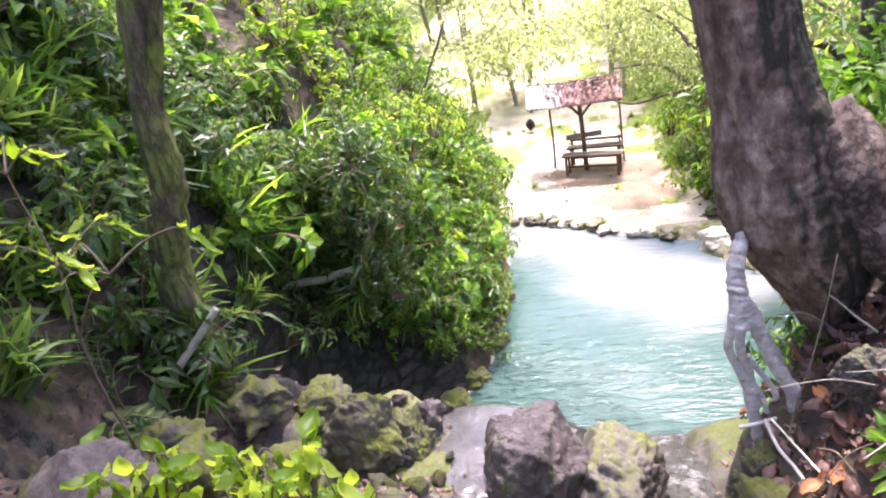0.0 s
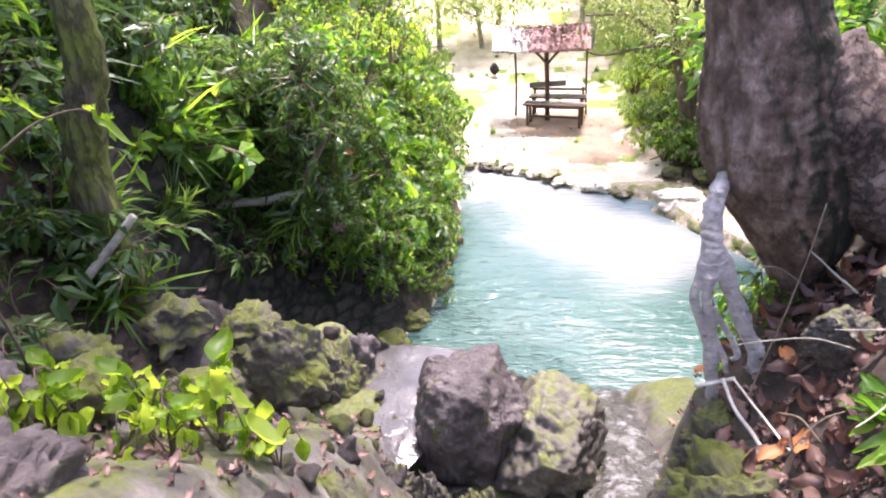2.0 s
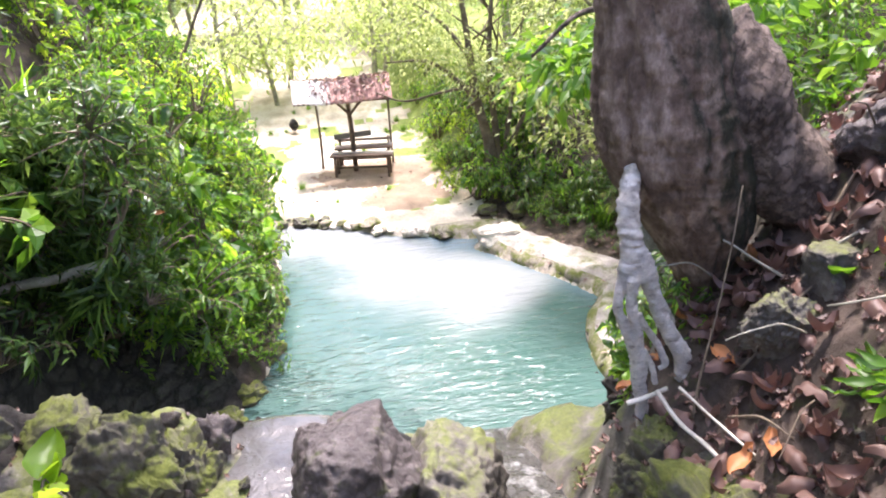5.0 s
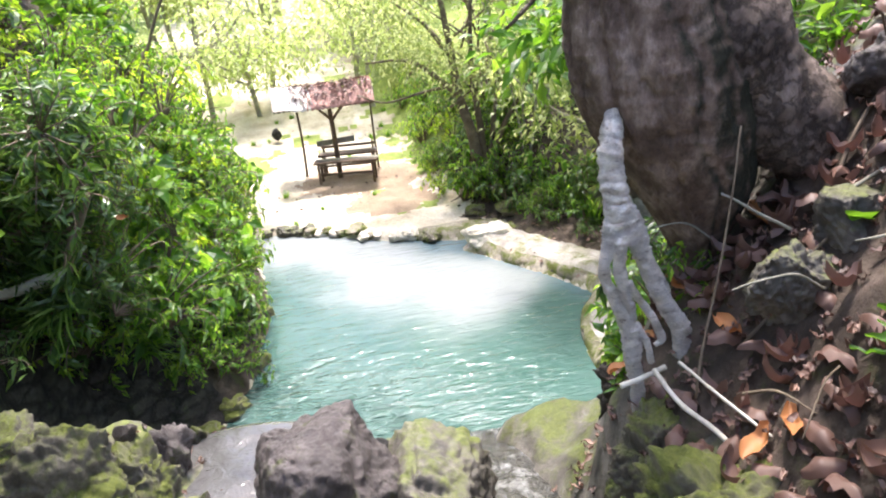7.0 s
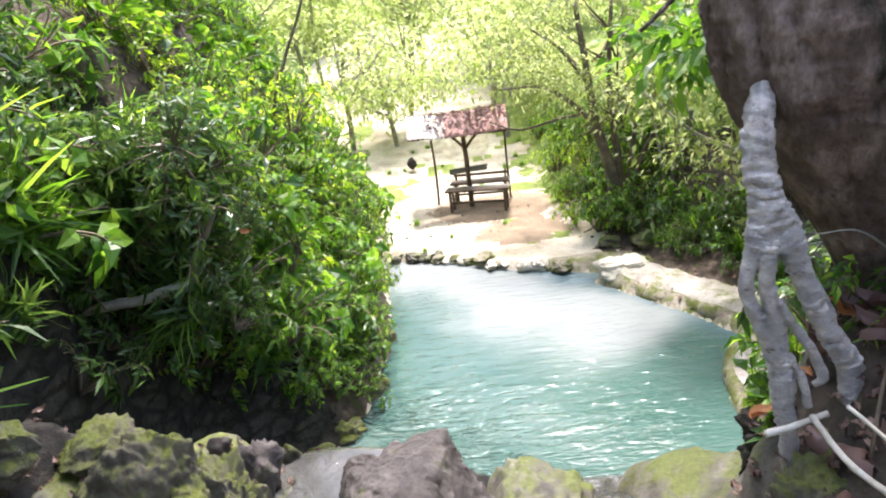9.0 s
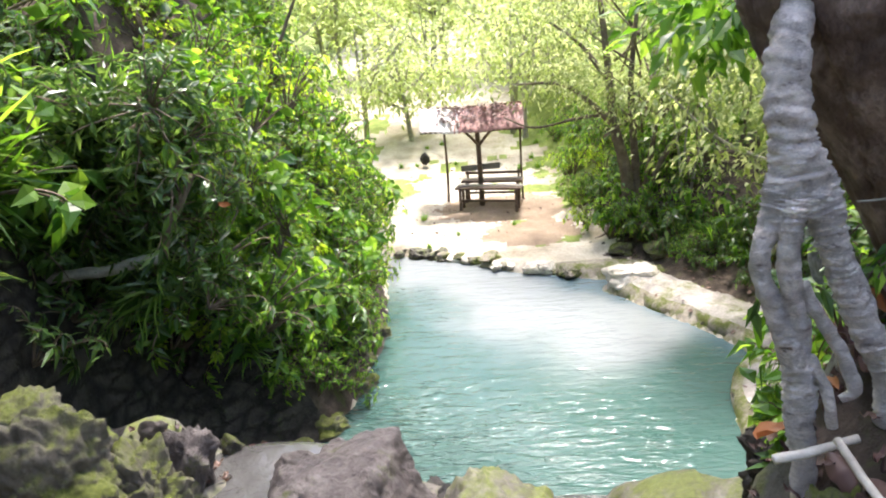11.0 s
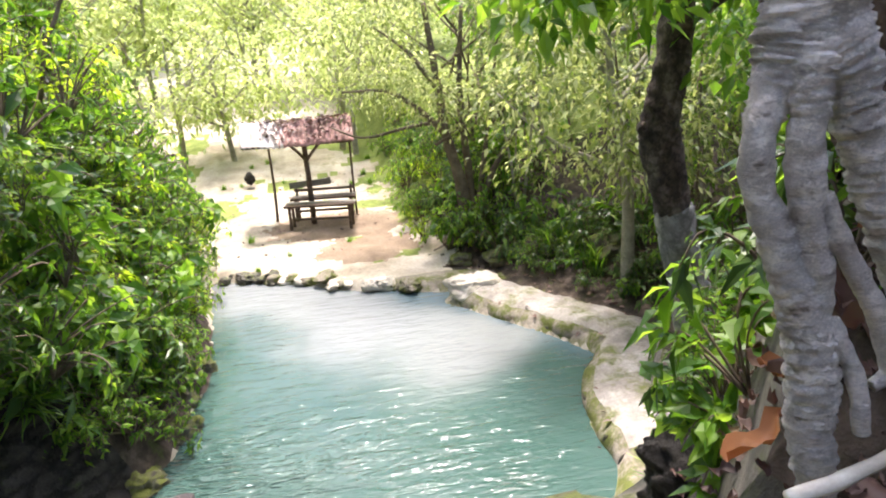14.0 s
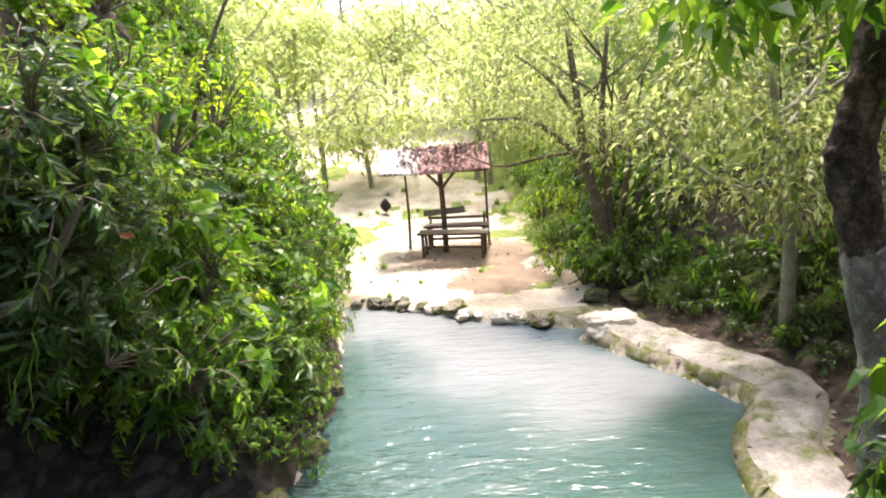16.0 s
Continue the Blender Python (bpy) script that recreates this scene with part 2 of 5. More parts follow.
M_ROOF = surface("faded_rusty_sheet", [(0.34, (0.12, 0.06, 0.045)), (0.52, (0.36, 0.19, 0.16)), (0.68, (0.55, 0.42, 0.38))], 2.4, 20, 0.6, 0.5, 0.01)
M_ROOFPALE = surface("pale_sheet", [(0.32, (0.42, 0.33, 0.28)), (0.66, (0.75, 0.68, 0.62))], 2.4, 20, 0.6, 0.5, 0.01)
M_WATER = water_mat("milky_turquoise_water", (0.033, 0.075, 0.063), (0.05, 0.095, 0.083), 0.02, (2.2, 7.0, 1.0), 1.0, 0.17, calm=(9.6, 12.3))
M_RUN = water_mat("shallow_running_water", (0.05, 0.048, 0.04), (0.3, 0.3, 0.29), 0.12, (16, 12, 8), 1.0, 0.05, 9.0, (0.5, 0.78))
M_SHEET = water_mat("thin_clear_water", (0.045, 0.043, 0.041), (0.095, 0.092, 0.09), 0.12, (9, 9, 9), 0.8, 0.02, 2.5)
# light is put into the leaf tones: shade, lit and sunlit yellow-green copies
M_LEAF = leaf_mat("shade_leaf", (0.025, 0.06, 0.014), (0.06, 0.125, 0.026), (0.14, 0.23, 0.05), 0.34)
M_LIT = leaf_mat("lit_leaf", (0.038, 0.108, 0.014), (0.09, 0.21, 0.024), (0.2, 0.34, 0.05), 0.4, 0.6)
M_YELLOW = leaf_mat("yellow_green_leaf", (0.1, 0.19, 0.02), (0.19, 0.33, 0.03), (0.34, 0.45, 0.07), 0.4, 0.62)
# brightness and haze of the far clearing are put into this pale leaf colour
M_FAR = leaf_mat("hazy_distant_leaf", (0.16, 0.22, 0.06), (0.3, 0.38, 0.13), (0.5, 0.55, 0.3), 0.5, 0.55)
M_OLIVE = leaf_mat("small_olive_leaf", (0.07, 0.11, 0.025), (0.16, 0.21, 0.06), (0.36, 0.4, 0.19), 0.45, 0.58)
M_DEAD = leaf_mat("dead_leaf", (0.04, 0.022, 0.018), (0.115, 0.062, 0.046), (0.24, 0.155, 0.115), 0.55, 0.1)
M_ORANGE = leaf_mat("orange_leaf", (0.28, 0.1, 0.035), (0.36, 0.15, 0.05), (0.44, 0.22, 0.08), 0.6, 0.15)


# ---- mesh helpers ----
RNG = np.random.default_rng(5)


def mesh(name, verts, faces, mats, smooth=False, idx=None):
    me = bpy.data.meshes.new(name)
    me.from_pydata([tuple(v) for v in np.asarray(verts, float).tolist()], [], [tuple(q) for q in faces])
    for mt in (mats if isinstance(mats, (list, tuple)) else [mats]):
        me.materials.append(mt)
    if idx is not None:
        me.polygons.foreach_set("material_index", np.asarray(idx, np.int32))
    if smooth:
        me.polygons.foreach_set("use_smooth", np.ones(len(me.polygons), bool))
    me.update()
    return me


def thing(name, label, category, base=(0, 0, 0), group="", kind=""):
    ob = new(name)
    ob.location = base
    ob.empty_display_size = 0.1
    return tagged(ob, label, category, group, kind)


def child(name, me, parent, label=""):
    ob = new(name, me)
    ob.parent = parent
    return tagged(ob, label)


def tube(points, radii, seg=8, wobble=0.0, seed=0, cap=True):
    """A tapered, slightly lumpy tube along points."""
    pts = [Vector(p) for p in points]
    verts, faces, rings = [], [], len(pts)
    side = None
    for i, p in enumerate(pts):
        d = (pts[min(i + 1, rings - 1)] - pts[max(i - 1, 0)]).normalized()
        ref = side if side is not None else (Vector((1, 0, 0)) if abs(d.x) < 0.9 else Vector((0, 1, 0)))
        a = (ref - d * ref.dot(d)).normalized()
        side, b = a, d.cross(a)
        for k in range(seg):
            an = 2 * math.pi * k / seg
            o = a * math.cos(an) + b * math.sin(an)
            r = radii[i]
            if wobble:
                at = p + o * radii[i]
                r *= 1 + wobble * noise.noise(at * (1.2 / max(radii[i], 0.03)) + Vector((seed, 0, 0))) + 0.35 * wobble * noise.noise(at * (3.5 / max(radii[i], 0.03)))
            verts.append(p + o * r)
    for i in range(rings - 1):
        for k in range(seg):
            faces.append((i * seg + k, i * seg + (k + 1) % seg, (i + 1) * seg + (k + 1) % seg, (i + 1) * seg + k))
    if cap:
        faces += [tuple(range(seg - 1, -1, -1)), tuple((rings - 1) * seg + k for k in range(seg))]
    return verts, faces


def spline(points, n):
    """Points smoothed with a Catmull-Rom curve, n to a stretch."""
    p = [Vector(q) for q in points]
    p = [p[0] * 2 - p[1]] + p + [p[-1] * 2 - p[-2]]
    out = []
    for i in range(1, len(p) - 2):
        for k in range(n):
            t = k / n
            out.append(0.5 * ((2 * p[i]) + (p[i + 1] - p[i - 1]) * t + (2 * p[i - 1] - 5 * p[i] + 4 * p[i + 1] - p[i + 2]) * t * t + (3 * p[i] - p[i - 1] - 3 * p[i + 1] + p[i + 2]) * t ** 3))
    return out + [p[-2]]


def taper(r0, r1, n):
    return [r0 + (r1 - r0) * i / (n - 1) for i in range(n)]


def joined(bits):
    verts, faces = [], []
    for v, q in bits:
        k = len(verts)
        verts += [tuple(a) for a in v]
        faces += [tuple(i + k for i in g) for g in q]
    return verts, faces


def leaves(pos, along, length, width, droop=0.25, rng=RNG, fold=0.16):
    """Folded, curved leaves: arrays of base points and directions. Returns vertices and triangles."""
    pos, along = np.asarray(pos, float), np.asarray(along, float)
    n = len(pos)
    along = along / np.maximum(np.linalg.norm(along, axis=1, keepdims=True), 1e-6)
    ref = rng.normal(size=(n, 3)) * 0.5 + [0, 0, 1.0]
    side = np.cross(along, ref)
    side /= np.maximum(np.linalg.norm(side, axis=1, keepdims=True), 1e-6)
    up = np.cross(side, along)
    L, W = np.broadcast_to(length, n)[:, None], np.broadcast_to(width, n)[:, None]
    mid = pos + along * L * 0.45
    lift = up * W * fold
    drop = np.array([0, 0, -1.0]) * L * droop
    v = np.stack([pos, mid + side * W * 0.5 + lift + drop * 0.2, pos + along * L + drop, mid - side * W * 0.5 + lift + drop * 0.2, mid + drop * 0.2], 1).reshape(-1, 3)
    f = (np.arange(n)[:, None, None] * 5 + np.array([[0, 1, 4], [1, 2, 4], [0, 4, 3], [4, 2, 3]])).reshape(-1, 3)
    return v, f.tolist()


def blade(length, width, curl, seed):
    """One ovate leaf of many facets, curled along its midrib."""
    r = random.Random(seed)
    v, q = [], []
    for i in range(8):
        t = i / 7
        w = width * 0.5 * math.sin(math.pi * min(1.0, t * 0.94 + 0.05)) ** 0.8 * (1 - 0.35 * t)
        z = curl * length * (t - 0.5) ** 2 * 2 + 0.01 * r.uniform(-1, 1)
        for sd in (-1, -0.5, 0, 0.5, 1):
            v.append((length * (t - 0.5), w * sd, z + curl * width * sd * sd * 0.9 + 0.006 * r.uniform(-1, 1) * abs(sd)))
    for i in range(7):
        q += [(i * 5 + k, i * 5 + k + 1, i * 5 + k + 6, i * 5 + k + 5) for k in range(4)]
    return v, q


def fine_leaves(pos, along, length, aspect, droop, rng):
    """Leaves of many facets for plants that stand near the path."""
    bits = []
    for p, d, ln in zip(pos, along, length):
        v, q = blade(ln, ln * aspect, 0.22, int(rng.integers(1000)))
        d = Vector(d).normalized() + Vector((0, 0, -droop * 0.5))
        m = Matrix.Translation(Vector(p)) @ d.to_track_quat("X", "Z").to_matrix().to_4x4() @ pose(ln * 0.5, 0, 0, float(rng.uniform(-30, 30)), 0, 0)
        bits.append(([m @ Vector(c) for c in v], q))
    return joined(bits)


def smooth(x, a, b):
    t = np.clip((x - a) / (b - a), 0, 1)
    return t * t * (3 - 2 * t)


def fbm(x, y, scale, seed=0, octaves=4):
    """Smooth value noise on arrays."""
    out, amp, f = np.zeros_like(x), 1.0, scale
    for o in range(octaves):
        u, v = x * f + 17.3 * o + seed * 7.1, y * f - 9.7 * o + seed * 3.3
        iu, iv = np.floor(u), np.floor(v)
        fu, fv = u - iu, v - iv
        fu, fv = fu * fu * (3 - 2 * fu), fv * fv * (3 - 2 * fv)

        def hsh(a, b):
            s = np.sin(a * 127.1 + b * 311.7 + seed * 74.7) * 43758.5453
            return s - np.floor(s)
        out += amp * ((hsh(iu, iv) * (1 - fu) + hsh(iu + 1, iv) * fu) * (1 - fv) + (hsh(iu, iv + 1) * (1 - fu) + hsh(iu + 1, iv + 1) * fu) * fv - 0.5)
        amp, f = amp * 0.5, f * 2.1
    return out


# ---- the pool's outline and the ground ----
SHORE = [(-1.35, 14.3), (-0.45, 14.0), (0.85, 13.15), (2.0, 12.65), (2.3, 12.55), (2.1, 12.15), (2.7, 11.35), (3.2, 10.6), (3.48, 10.0),
         (3.05, 9.2), (2.86, 8.6), (2.82, 7.9), (2.5, 7.3), (1.6, 6.6), (0.8, 6.1), (-0.4, 5.9), (-1.3, 6.2), (-1.9, 6.9), (-1.9, 7.7),
         (-1.35, 8.5), (-1.12, 9.2), (-1.1, 9.9), (-0.96, 10.6), (-1.05, 11.7), (-1.18, 12.8)]


def shore_distance(x, y):
    """Distance to the pool's shore, negative over the water."""
    best, inside = np.full(x.shape, 1e9), np.zeros(x.shape, bool)
    for (ax, ay), (bx, by) in zip(SHORE, SHORE[1:] + SHORE[:1]):
        dx, dy = bx - ax, by - ay
        t = np.clip(((x - ax) * dx + (y - ay) * dy) / (dx * dx + dy * dy), 0, 1)
        best = np.minimum(best, np.hypot(x - ax - t * dx, y - ay - t * dy))
        cross = ((ay > y) != (by > y)) & (x < (bx - ax) * (y - ay) / (by - ay + 1e-12) + ax)
        inside ^= cross
    return np.where(inside, -best, best)


def ground_height(x, y):
    x, y = np.asarray(x, float), np.asarray(y, float)
    d = shore_distance(x, y)
    n1, n2 = fbm(x, y, 0.7, 1), fbm(x, y, 3.0, 2)
    # flat ground beyond the pool, rising gently away
    far = 0.14 * smooth(d, -0.02, 0.1) + 0.05 * np.clip(y - 14, 0, 8) + 0.11 * np.clip(y - 19, 0, 40) + 0.06 * n2
    right = smooth(x, 1.9, 3.2) * smooth(y, 5.5, 8.0)
    far = far + right * 0.42 * np.clip(d - 0.75, 0, 9) * (1 - 0.6 * smooth(y, 14, 20))
    # steep wooded slope along the far side of the water
    edge = np.where(y < 14, d, -x - 1.35 - 0.75 * np.clip(y - 14, 0, 9))
    left = (1 - smooth(x, -1.3, -0.9)) * smooth(y, 6.6, 7.8)
    hill = 2.3 * np.clip(edge, 0, 1.9) + 0.75 * np.clip(edge - 1.9, 0, 9) + 0.35 * n1
    far = np.maximum(far, np.where(left > 0.02, hill * left, -9))
    # terrace above the pool, on which the path comes down
    mid = 2.0 + 0.68 * np.clip(3.5 - y, 0, 2.9) - 0.3 * np.exp(-((x - 0.85) / 0.22) ** 2) * smooth(y, 3.4, 4.2)
    bank_l = 2.35 + 0.8 * np.clip(4.1 - y, 0, 2.2) + 0.2 * np.clip(-x - 1.2, 0, 3)
    s = -x - 2.45
    bank_l = bank_l + 2.2 * np.clip(s, 0, 1.4) + 0.7 * np.clip(s - 1.4, 0, 8)
    near = mid + (bank_l - mid) * smooth(-x, -0.05, 0.75)
    crag = np.abs(fbm(x, y, 2.2, 5, 5))
    near = near + 0.12 * n1 + 0.1 * n2 + 0.22 * (0.25 - crag) * smooth(y, 2.5, 3.6)
    lip = 5.05 + 0.15 * n2
    w = 1 - smooth((y - lip) / np.maximum(5.75 - lip, 0.2), 0, 1)
    w = np.maximum(w, smooth(-x, 2.2, 2.9) * (1 - smooth(y, 6.4, 8.2)))
    h = far + (near - far) * w
    # bank with the big tree, falling to the rim of the pool
    bank_r = 3.14 + 1.25 * np.clip(x - 1.15, 0, 2.6) + 0.6 * np.clip(x - 3.75, 0, 7) + 0.18 * np.clip(3.4 - y, -1, 5) + 0.1 * n1 + 0.12 * n2
    e = np.where(y < 3.7, x - 0.97, x - 1.07 - 0.52 * (y - 3.7))
    fall = bank_r * (1 - smooth(y + 0.3 * n1, 3.65, 7.0)) + far * smooth(y + 0.3 * n1, 3.65, 7.0)
    soft = np.where(y < 3.7, 0.17, 0.17 + 0.25 * smooth(y, 3.7, 4.4))
    h = h + (np.maximum(fall, h) - h) * smooth(e / soft, -1.0, 1.0)
    w = np.maximum(w, smooth(e, -0.1, 0.1) * (y < 7))
    bed = -1.1 * smooth(-d, 0.0, 0.8)
    return np.where((d < 0) & (w < 0.3), np.minimum(h, bed), h)


def axis_steps(stops):
    out = [stops[0][0]]
    for (a, st), (b, _) in zip(stops, stops[1:]):
        k = max(1, round((b - a) / st))
        out += [a + (b - a) * (i + 1) / k for i in range(k)]
    return np.array(out)


gx = axis_steps([(-300, 40), (-60, 8), (-20, 1.0), (-6, 0.12), (-2.8, 0.06), (3.0, 0.07), (5.5, 0.16), (9, 1.0), (20, 8), (60, 40), (300, 40)])
gy = axis_steps([(-100, 20), (-20, 2), (-2, 0.25), (0.5, 0.06), (7.5, 0.1), (12, 0.08), (19, 0.3), (32, 4), (60, 40), (400, 40)])
X, Y = np.meshgrid(gx, gy)
Z = ground_height(X, Y)
nx, ny = len(gx), len(gy)
quads = [(j * nx + i, j * nx + i + 1, (j + 1) * nx + i + 1, (j + 1) * nx + i) for j in range(ny - 1) for i in range(nx - 1)]
cx, cy = (X[:-1, :-1] + X[1:, 1:]).ravel() / 2, (Y[:-1, :-1] + Y[1:, 1:]).ravel() / 2
cd, jit = shore_distance(cx, cy), 0.5 * fbm(cx, cy, 1.3, 9) + 0.35 * fbm(cx, cy, 6.0, 10, 2)
kind = np.full(len(cx), 1)                                                   # soil
kind[(cy + jit > 12.3) & (cx + jit < 2.4) & (cx > -6) & (cy < 40)] = 0       # pale trodden ground
kind[(cy > 12.3) & (cx < 2.4) & (cx > -4) & (fbm(cx, cy, 0.9, 14) + 0.4 * jit > 0.32)] = 4
kind[np.hypot((cx - 0.75) / 1.35, (cy - 16.1) / 0.9) + 0.7 * jit < 1.0] = 3  # brown earth under the bench, with the shelter's shade put into its colour
kind[(np.hypot((cx - 1.3) / 0.9, (cy - 14.6) / 0.7) + jit < 1.0)] = 3
kind[(cy > 15.5) & (cx + jit > 2.0)] = 4
kind[(cy > 21) & (cx + jit > 1.6)] = 4
kind[(cy > 15) & (cx < -3.2 + jit - 0.3 * np.clip(cy - 20, 0, 9))] = 4
kind[(cx > 1.5) & (cd < 0.75) & (cd > -0.05) & (cy > 7.4) & (cy < 13)] = 2   # calcite rim
kind[(cx < 1.12 + 0.3 * jit) & (cx > -1.8) & (cy < 6.2) & (cy > -1)] = 5
kind[(cx < 2.4) & (cx > -1.8) & (cy > 3.75) & (cy < 6.8)] = 5
kind[np.hypot(cx, cy - 10) > 26] = 4
kind[(cx > -6) & (cx + jit < 1.6) & (cy > 30) & (cy < 45)] = 0    # bare rock of the terrace
# ground in the hollow takes the dark rock, its shade being coloured in
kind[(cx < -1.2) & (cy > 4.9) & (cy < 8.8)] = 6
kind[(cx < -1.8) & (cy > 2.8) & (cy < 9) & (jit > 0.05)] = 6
kind[cd < -0.02] = 0
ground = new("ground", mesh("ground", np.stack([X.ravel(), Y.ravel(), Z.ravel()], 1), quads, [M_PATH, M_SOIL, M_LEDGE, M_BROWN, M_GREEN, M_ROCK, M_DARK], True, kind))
tagged(ground, "rocky forest ground with pale trodden limestone beyond the pool", "ground", kind="structure")

wv = [(x * 1.06 - 0.05, (y - 10) * 1.06 + 10, 0.0) for x, y in SHORE]
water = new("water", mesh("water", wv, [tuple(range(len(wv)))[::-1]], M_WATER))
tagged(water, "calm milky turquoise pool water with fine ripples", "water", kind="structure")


# ---- rocks ----
def rock_mesh(name, size, seed, mt, rough=0.35, sub=4, holes=0.0):
    bm = bmesh.new()
    bmesh.ops.create_icosphere(bm, subdivisions=sub, radius=1.0)
    sv = Vector((seed * 3.7, seed * 1.9, -seed))
    rr = random.Random(seed)
    cuts = [(Vector((rr.gauss(0, 1), rr.gauss(0, 1), rr.gauss(0, 0.8))).normalized(), rr.uniform(0.62, 0.92)) for _ in range(16)]
    for v in bm.verts:
        p = v.co.copy()
        for nrm, far_d in cuts:
            over = p.dot(nrm) - far_d
            if over > 0:
                p -= nrm * over * 0.92
        cell = noise.voronoi(p * 1.4 + sv)[0][0]
        k = 1 + rough * noise.fractal(p * 1.1 + sv, 1.0, 2.0, 3) - rough * 0.8 * (0.5 - cell) + 0.6 * rough * (noise.turbulence(p * 3.2 + sv, 5, True) - 0.6) + 0.16 * rough * noise.noise(p * 11 + sv) + 0.08 * rough * noise.noise(p * 24 + sv)
        if holes:
            k -= holes * max(0.0, noise.noise(p * 3.2 + sv)) ** 1.2
        v.co = Vector((p.x * size[0] * k, p.y * size[1] * k, p.z * size[2] * k))
    me = bpy.data.meshes.new(name)
    bm.to_mesh(me)
    bm.free()
    me.materials.append(mt)
    me.polygons.foreach_set("use_smooth", np.ones(len(me.polygons), bool))
    return me


def rock(name, label, loc, size, seed, mt, rough=0.35, turn=0, sub=4, holes=0.0, group=""):
    sub = max(sub, 5) if max(size) > 0.19 else sub
    ob = new(name, rock_mesh(name, size, seed, mt, rough, sub, holes))
    ob.location, ob.rotation_euler = loc, (0, 0, radians(turn))
    return tagged(ob, label, "rock", group)


def crag(name, label, loc, size, seed, mt, turn=0, flat=1.0, cuts=26, jag=0.16, strata=0.0, sub=6, tilt=(0, 0)):
    """A broken block: a squarish mass split along many planes, with notches, ledges and pits, its top worn flat."""
    bm = bmesh.new()
    bmesh.ops.create_icosphere(bm, subdivisions=sub, radius=1.0)
    sv, r = Vector((seed * 5.3, -seed * 2.9, seed * 1.7)), np.random.default_rng(seed)
    p = np.array([v.co for v in bm.verts])
    p /= (np.abs(p) ** 3.0).sum(1, keepdims=True) ** (1 / 3.0)
    for i in range(cuts):
        nrm = r.normal(size=3) * [1, 1, 0.7]
        nrm /= np.linalg.norm(nrm)
        p -= nrm * np.maximum(p @ nrm - r.uniform(0.66, 1.02), 0)[:, None]
    # notches: wedges sunk in along a plane
    for i in range(7):
        nrm, c = r.normal(size=3), r.normal(size=3)
        nrm, c = nrm / np.linalg.norm(nrm), c / np.linalg.norm(c) * 0.85
        near_c = np.exp(-(((p - c) ** 2).sum(1)) / 0.2)
        p *= 1 - (jag * 0.9 * near_c * np.clip(1 - np.abs((p - c) @ nrm) / 0.16, 0, 1))[:, None]
    for v, c in zip(bm.verts, p):
        c = Vector(c)
        k = 1 + 0.09 * noise.fractal(c * 1.6 + sv, 1.0, 2.0, 4) - jag * 0.5 * abs(noise.noise(c * 3.1 + sv)) + jag * 0.45 * (noise.turbulence(c * 5.0 + sv, 4, True) - 0.6) - jag * 0.5 * max(0.0, noise.noise(c * 9.0 + sv) - 0.12) + 0.05 * jag * noise.noise(c * 30)
        if strata:
            k += strata * noise.noise(Vector((c.x * 0.7, c.y * 0.7, c.z * 6.0)) + sv)
        q_ = c * k
        if q_.z > flat:
            q_.z = flat + (q_.z - flat) * 0.3
        v.co = Vector((q_.x * size[0], q_.y * size[1], q_.z * size[2]))
    me = bpy.data.meshes.new(name)
    bm.to_mesh(me)
    bm.free()
    me.materials.append(mt)
    me.polygons.foreach_set("use_smooth", np.ones(len(me.polygons), bool))
    ob = new(name, me)
    ob.location, ob.rotation_euler = loc, (radians(tilt[0]), radians(tilt[1]), radians(turn))
    return tagged(ob, label, "rock")


crag("pink_boulder", "pinkish grey limestone boulder with a flat worn top", (0.0, 4.28, 2.3), (0.33, 0.34, 0.5), 3, M_PINK, 12, 0.78, 13, 0.15, tilt=(4, 5))
crag("mossy_boulder", "broken dark boulder with bright moss along its top", (0.36, 4.25, 2.08), (0.38, 0.4, 0.54), 7, M_ROCK, -14, 0.66, 18, 0.24, tilt=(0, 17))
crag("pitted_rock", "pitted wet travertine rock", (-0.42, 3.76, 2.12), (0.22, 0.19, 0.36), 11, M_ROCK, 30, 1.0, 24, 0.42)
crag("pitted_rock", "pitted wet travertine rock", (-0.16, 3.74, 2.04), (0.2, 0.18, 0.36), 13, M_ROCK, 10, 1.0, 24, 0.42)
crag("pitted_rock", "pitted wet travertine rock with a tuft of moss", (0.12, 3.72, 1.98), (0.21, 0.18, 0.34), 15, M_MOSSY, -20, 1.0, 24, 0.39)
crag("dark_slab", "dark wet rock slab under the trickling water", (-0.72, 3.76, 2.2), (0.2, 0.18, 0.4), 17, M_DARK, 15, 0.95, 16, 0.24, tilt=(0, -8))
rock("moss_mound", "rounded rock thickly covered with green moss", (-1.12, 4.42, 2.52), (0.32, 0.28, 0.34), 19, M_MOSSY, 0.35, 0, 6)
rock("moss_mound", "rounded rock thickly covered with green moss", (-0.86, 4.5, 2.36), (0.24, 0.2, 0.3), 23, M_MOSSY, 0.35, 30, 6)
rock("knobbly_rock", "small knobbly grey rock beside the moss", (-0.76, 4.72, 2.42), (0.13, 0.11, 0.18), 29, M_PINK, 0.45, 0)
rock("moss_mound", "rounded rock thickly covered with green moss", (-0.98, 2.78, 3.18), (0.26, 0.24, 0.24), 31, M_MOSSY, 0.3, 0)
rock("pale_boulder", "pale grey boulder with a broken edge", (-1.0, 2.12, 3.82), (0.3, 0.26, 0.2), 37, M_PINK, 0.35, 25)
rock("pale_boulder", "pale grey boulder with a broken edge", (-1.55, 2.6, 3.6), (0.3, 0.26, 0.22), 41, M_PINK, 0.35, 60)
